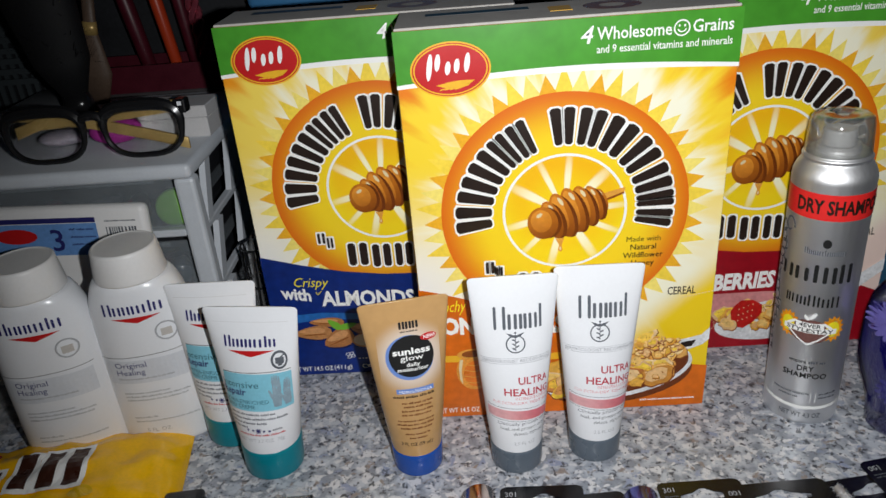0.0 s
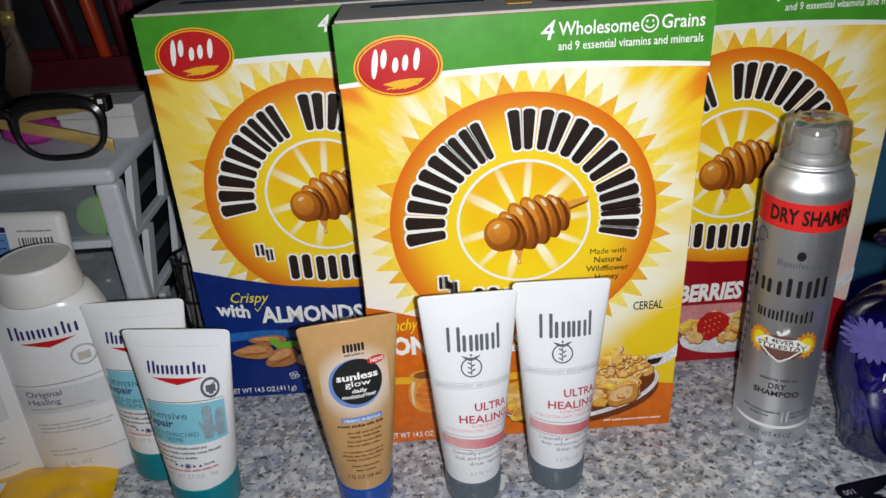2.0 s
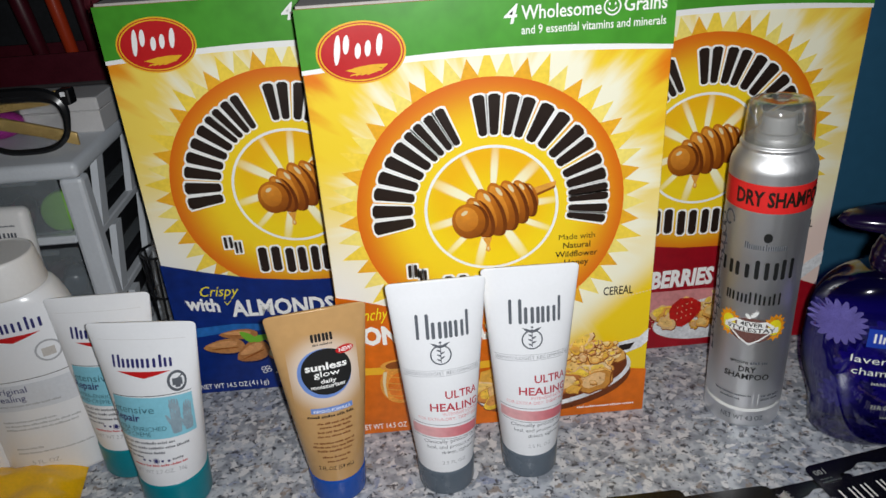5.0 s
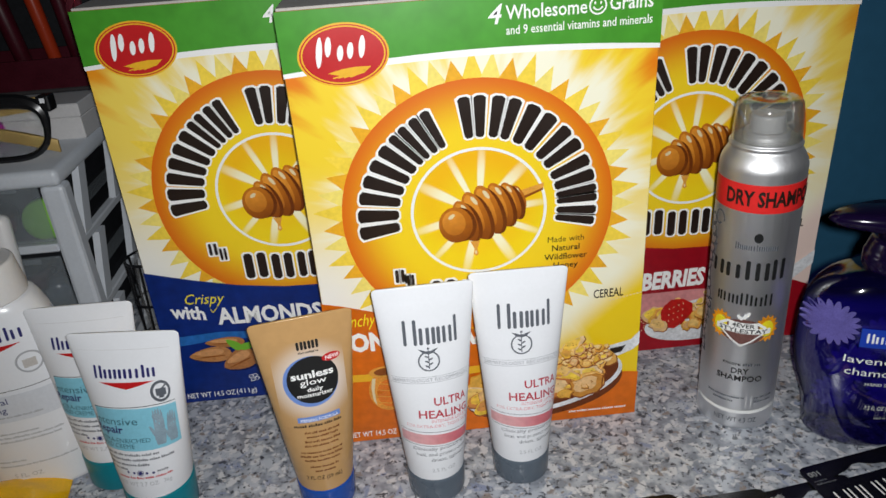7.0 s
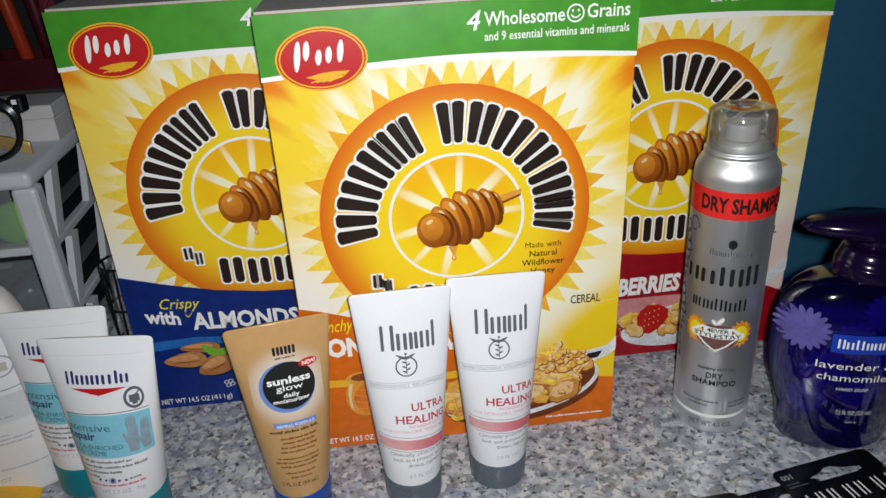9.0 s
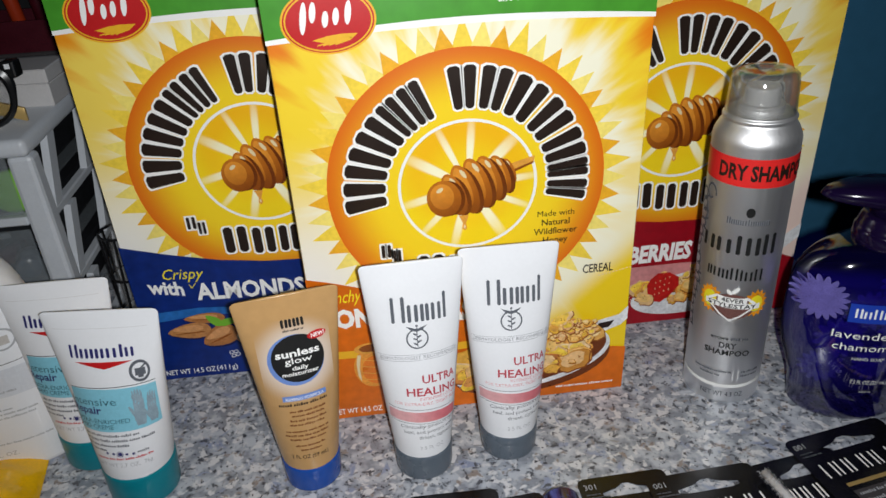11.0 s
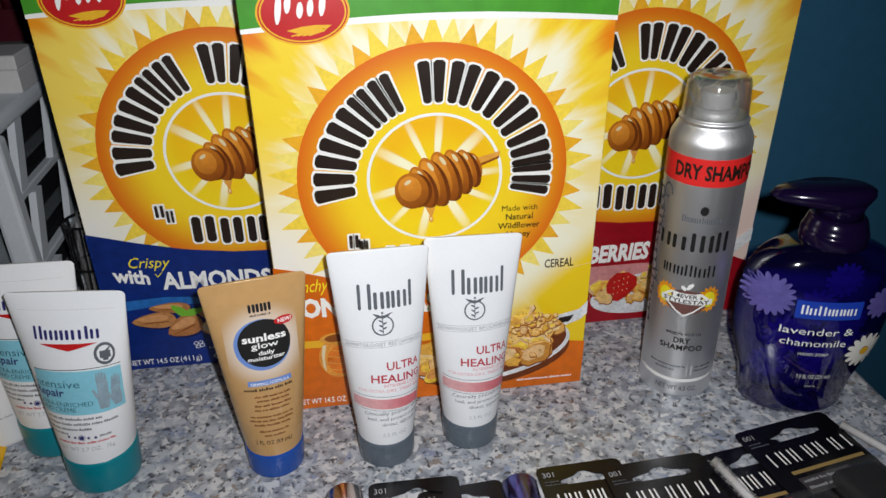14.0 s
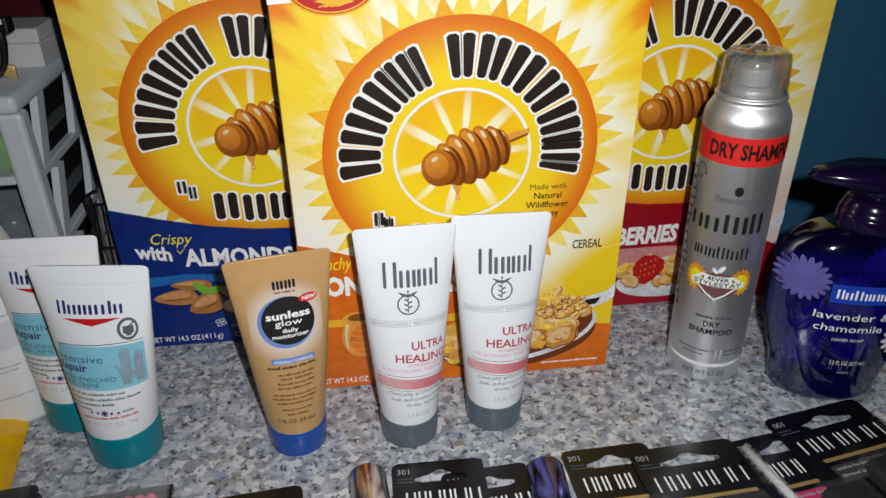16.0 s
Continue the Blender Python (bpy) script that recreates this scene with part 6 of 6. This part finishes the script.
part("ferrule", loft([(0.066, 0.0068, 0.0048, 0, 0, 1), (0.078, 0.0066, 0.0048, 0, 0, 1)], 18), GOLD, pb, "", True)
# black slab added to darken the background, perforated panel and boxes behind
crate = thing("dark_backing", "black backing slab added behind the drawers", "crate", pose(0, 0, 0))
part("backing_slab", slab(-0.62, -0.145, 0.88, 0.97, 0.0, 0.50, 0.006, 2), DARKIN, crate)
panel = thing("perforated_panel", "dark grey perforated metal basket side", "basket", pose(0, 0, 0))
for k in range(11):
    part("bar", slab(-0.52, -0.335, 0.868, 0.871, ZT + 0.006 + 0.011 * k, ZT + 0.012 + 0.011 * k), GREYTRAY, panel)
for k in range(19):
    part("bar", slab(-0.52 + 0.010 * k, -0.515 + 0.010 * k, 0.8715, 0.874, 0.001, ZT + 0.125), GREYTRAY, panel)
sb = thing("storage_box", "sky blue plastic storage box on a dark box", "storage box", pose(0, 0, 0))
part("box_body", slab(-0.142, -0.036, 0.80, 0.93, 0.2485, 0.33, 0.008, 3), BLUEBOX, sb, "", True)
part("box_lid", slab(-0.144, -0.034, 0.798, 0.932, 0.3305, 0.340, 0.003, 2), BLUEBOX, sb)
db = thing("dark_box", "dark cardboard box standing behind the cereal", "box", pose(0, 0, 0))
part("box_body", slab(-0.10, 0.30, 0.81, 0.95, 0.0, 0.2480, 0.003, 2), DARKIN, db)
mb = thing("maroon_box", "maroon carton lying on the dark box", "box", pose(0, 0, 0))
part("box_body", slab(-0.029, 0.028, 0.80, 0.93, 0.2485, 0.275, 0.002, 2), MAROON, mb)
part("box_band", slab(-0.0292, 0.0282, 0.7985, 0.7998, 0.258, 0.264), INK_PALE, mb)

# blue-labelled pack leaning on the drawers
PALE_SKY = mat("pale_blue_ink", (0.13, 0.28, 0.58), 0.4, vary=0.15, scale=40)
pack = thing("wipes_pack", "white and blue labelled pack leaning on the drawers", "pack", pose(-0.266, 0.568, 0, -4, 2, 0))
bm = slab(-0.078, 0.078, -0.006, 0.006, 0.0, 0.154, 0.005, 3)
part("pack_body", bm, WHITE_CAP, pack, "", True)
S = flat(-0.006)
part("blue_panel", poly([(-0.075, 0.116), (0.040, 0.116), (0.040, 0.1415), (-0.075, 0.1415)], S, 0.0003), PALE_SKY, pack)
part("navy_strip", poly([(-0.075, 0.142), (0.040, 0.142), (0.040, 0.146), (-0.075, 0.146)], S, 0.0003), INK_NAVY, pack)
part("red_badge", oval(-0.022, 0.132, 0.016, 0.006, S, 0.0006, 24, 1), INK_RED, pack)
part("lettering", words("3", 0.004, 0.120, 0.0170, S, 0.0007, None, "LEFT", 0, 0.01), INK_NAVY, pack)
part("small_print", bars([(0.019, 0.038, 0.136), (0.019, 0.038, 0.130), (0.019, 0.036, 0.124)], S, 0.0006, 0.0018), INK_NAVY, pack)
bm = bmesh.new()
rnd = random.Random(8)
u = 0.047
while u < 0.070:
    w = rnd.choice((0.0008, 0.0014, 0.002))
    patch(u, u + w, 0.124, 0.138, S, 0.0004, 1, 1, bm)
    u += w + rnd.choice((0.0008, 0.0014))
bars([(0.047, 0.070, 0.142)], S, 0.0004, 0.0016, bm)
part("stripe_block", bm, INK_GREY, pack)

# black wire basket between the drawers and the cartons
wb = thing("wire_basket", "small black wire basket behind the tubes", "wire basket", pose(-0.1175, 0.614, 0))
for z in (0.0016, 0.030, 0.060, 0.094):
    part("hoop", tube_along([(0.0145 * math.cos(k * 0.3142), 0.0145 * math.sin(k * 0.3142), z) for k in range(20)], 0.0011, 6, True), BLACKPL, wb)
for k in range(10):
    a = k * 0.6283
    part("upright", tube_along([(0.0145 * math.cos(a), 0.0145 * math.sin(a), 0.001), (0.0145 * math.cos(a + 0.3), 0.0145 * math.sin(a + 0.3), 0.094)], 0.0009, 6), BLACKPL, wb)
tagged(part("clear_wrap", loft([(0.003, 0.010, 0.010, 0, 0, 1), (0.05, 0.0115, 0.010, 0, 0, 1), (0.09, 0.010, 0.011, 0.001, 0, 1), (0.104, 0.006, 0.009, 0.002, 0, 1)], 14), FILMY, wb))


# ---- black hanging cards in the foreground ----
def hang_card(m, w, h, number, label, bright=True):
    c = thing("cosmetic_card", label, "hanging card", m, "black hanging cards")
    bm = bmesh.new()
    q = 0.004
    outer = [(q, 0), (w - q, 0), (w - q * 0.3, -q * 0.3), (w, -q), (w, -h), (0, -h), (0, -q), (q * 0.3, -q * 0.3)]
    cx, hw, cy = w * 0.52, w * 0.28, -0.0105
    hole = [(cx - hw, cy - 0.0032), (cx - hw, cy - 0.0008), (cx - hw * 0.45, cy + 0.0012), (cx - hw * 0.12, cy + 0.0042), (cx + hw * 0.12, cy + 0.0042), (cx + hw * 0.45, cy + 0.0012), (cx + hw, cy - 0.0008), (cx + hw, cy - 0.0032), (cx + hw * 0.7, cy - 0.0045), (cx - hw * 0.7, cy - 0.0045)]
    edges = []
    for loop in (outer, hole):
        vs = [bm.verts.new((x, y, 0)) for x, y in loop]
        edges += [bm.edges.new((vs[i], vs[(i + 1) % len(vs)])) for i in range(len(vs))]
    bmesh.ops.triangle_fill(bm, edges=edges, use_beauty=True)
    ex = bmesh.ops.extrude_face_region(bm, geom=bm.faces[:])
    bmesh.ops.translate(bm, vec=(0, 0, 0.0006), verts=[v for v in ex["geom"] if isinstance(v, bmesh.types.BMVert)])
    bmesh.ops.recalc_face_normals(bm, faces=bm.faces)
    part("card", bm, BLACKCARD, c)
    S = lambda u, v, o: (u, v, 0.0006 + o)
    part("lettering", words(number, 0.0030, -0.0085, 0.0038, S, 0.0002), INK_PALE, c)
    part("small_print", bars([(0.0030, 0.011, -0.0125), (0.0030, 0.016, -0.0148)], S, 0.0002, 0.0012, None, 2), INK_GREY, c)
    bm = brand(0.007, w - 0.003, -0.0320, 0.0105, S, 0.0002, [(0.85, 1), (0.7, 1), (1.0, 1), (0.7, 1), (1.1, 1), (0.95, 1)], None, 0.0011, 0.22)
    pieces("brand_mark", bm, INK_WHITE, c)
    part("gold_strip", patch(0.012, w - 0.004, -0.0400, -0.0375, S, 0.0002, 2, 1), GOLD, c)
    part("tint_block", patch(0.012, w * 0.7, -0.0550, -0.0430, S, 0.0002, 2, 1), FUCHSIA if number == "301" else GREYPAPER, c)
    part("small_print", bars([(0.014, w * 0.6, -0.0470), (0.014, w * 0.55, -0.0520)], S, 0.0004, 0.0022, None, 5), INK_PALE, c)
    bl = part("blister", slab(w * 0.35, w * 0.9, -h + 0.01, -0.046, 0.0008, 0.012, 0.004, 2), BLISTER, c, "clear plastic blister")
    part("compact", slab(w * 0.40, w * 0.86, -h + 0.02, -0.050, 0.0010, 0.010, 0.003, 2), BLACKPL, bl)
    return c


def spiky_wand(m, label):
    t = thing("mascara_wand", label, "wand", m)
    part("wand_core", tube_along([(0, 0, 0.0042), (0, -0.05, 0.0042)], 0.0024, 10), PAPER, t, "", True)
    bm = bmesh.new()
    rnd = random.Random(6)
    for k in range(420):
        a, y = rnd.uniform(0, 6.283), -rnd.uniform(0.0, 0.05)
        d = Vector((math.cos(a), rnd.uniform(-0.2, 0.2), math.sin(a)))
        s = d.cross(Vector((0, 1, 0))) * 0.0003
        f = Vector((0, y, 0.0042)) + d * 0.002
        bm.faces.new([bm.verts.new(f - s), bm.verts.new(f + s), bm.verts.new(f + d * 0.0021)])
    tagged(part("wand_bristles", bm, PAPER, t), kind="stuff")
    return t


hang_card(pose(0.163, 0.4245, 0.0002, 0, 0, 1.5), 0.052, 0.12, "301", "black hanging card partly under another card")
hang_card(pose(0.201, 0.4185, 0.0012, 0, 0, 3), 0.064, 0.12, "001", "wide black hanging card with white print")
hang_card(pose(0.2625, 0.4190, 0.0002, 0, 0, 8), 0.055, 0.11, "301", "black hanging card tucked under its neighbour")
hang_card(pose(0.291, 0.4325, 0.0014, 0, 0, 10), 0.068, 0.12, "001", "black hanging card beside the soap bottle")
hang_card(pose(0.0655, 0.4265, 0.0012, 0, 0, -1), 0.052, 0.11, "301", "black hanging card between two metallic caps")
hang_card(pose(0.092, 0.4165, 0.0002, 0, 0, 4), 0.050, 0.11, "301", "black hanging card under its neighbour")
hang_card(pose(-0.036, 0.4150, 0.0002, 0, 0, 5), 0.052, 0.11, "301", "black hanging card with a glossy face")
spiky_wand(pose(0.2665, 0.4080, 0.0030, 0, 0, 12), "white bristled mascara wand on a black card")
spiky_wand(pose(0.3610, 0.4280, 0.0002, 0, 0, 28), "white bristled mascara wand beside a card")


def lipstick(m, ma, label):
    t = thing("lipstick_case", label, "lipstick", m)
    part("case_cap", spin([(0, 0.0094), (0.0012, 0.0100), (0.040, 0.0100), (0.041, 0.0094)], 36), ma, t, "", True)
    part("case_base", spin([(-0.030, 0.0090), (-0.001, 0.0090), (0.0, 0.0088)], 36), BLACKPL, t, "", True)
    return t


lipstick(pose(0.0550, 0.3715, 0.0102, -90, 0, 4), ROSEGOLD, "rose gold metallic lipstick lying on the counter")
lipstick(pose(0.1460, 0.3620, 0.0122, -90, 0, -3), VIOLETMET, "violet metallic lipstick lying on a card")
pp = thing("pearl_pack", "clear pack with pink pearl beads", "pack", pose(-0.105, 0.4250, 0.0002, 0, 0, 4))
part("pack_tray", slab(0, 0.050, -0.07, 0, 0, 0.0012), BLACKCARD, pp)
part("clear_cover", slab(0.001, 0.049, -0.069, -0.001, 0.0014, 0.0110, 0.002, 2), FILMY, pp)
for k in range(18):
    part("pearl", spin([(0.0016, 0.0008), (0.0026, 0.0026), (0.0046, 0.0033), (0.0066, 0.0026), (0.0078, 0.0008)], 14, 0.029 + 0.0058 * (k % 3), -0.012 - 0.0062 * (k // 3)), PINKPK, pp, "", True)
dk = thing("compact_case", "black plastic compact lying on the counter", "compact", pose(-0.137, 0.4270, 0.0, 0, 0, 6))
part("case_lower", slab(-0.012, 0.014, -0.06, 0.0, 0.0, 0.007, 0.003, 2), BLACKPL, dk, "", True)
part("case_upper", slab(-0.012, 0.014, -0.06, 0.0, 0.0073, 0.013, 0.003, 2), BLACKPL, dk, "", True)
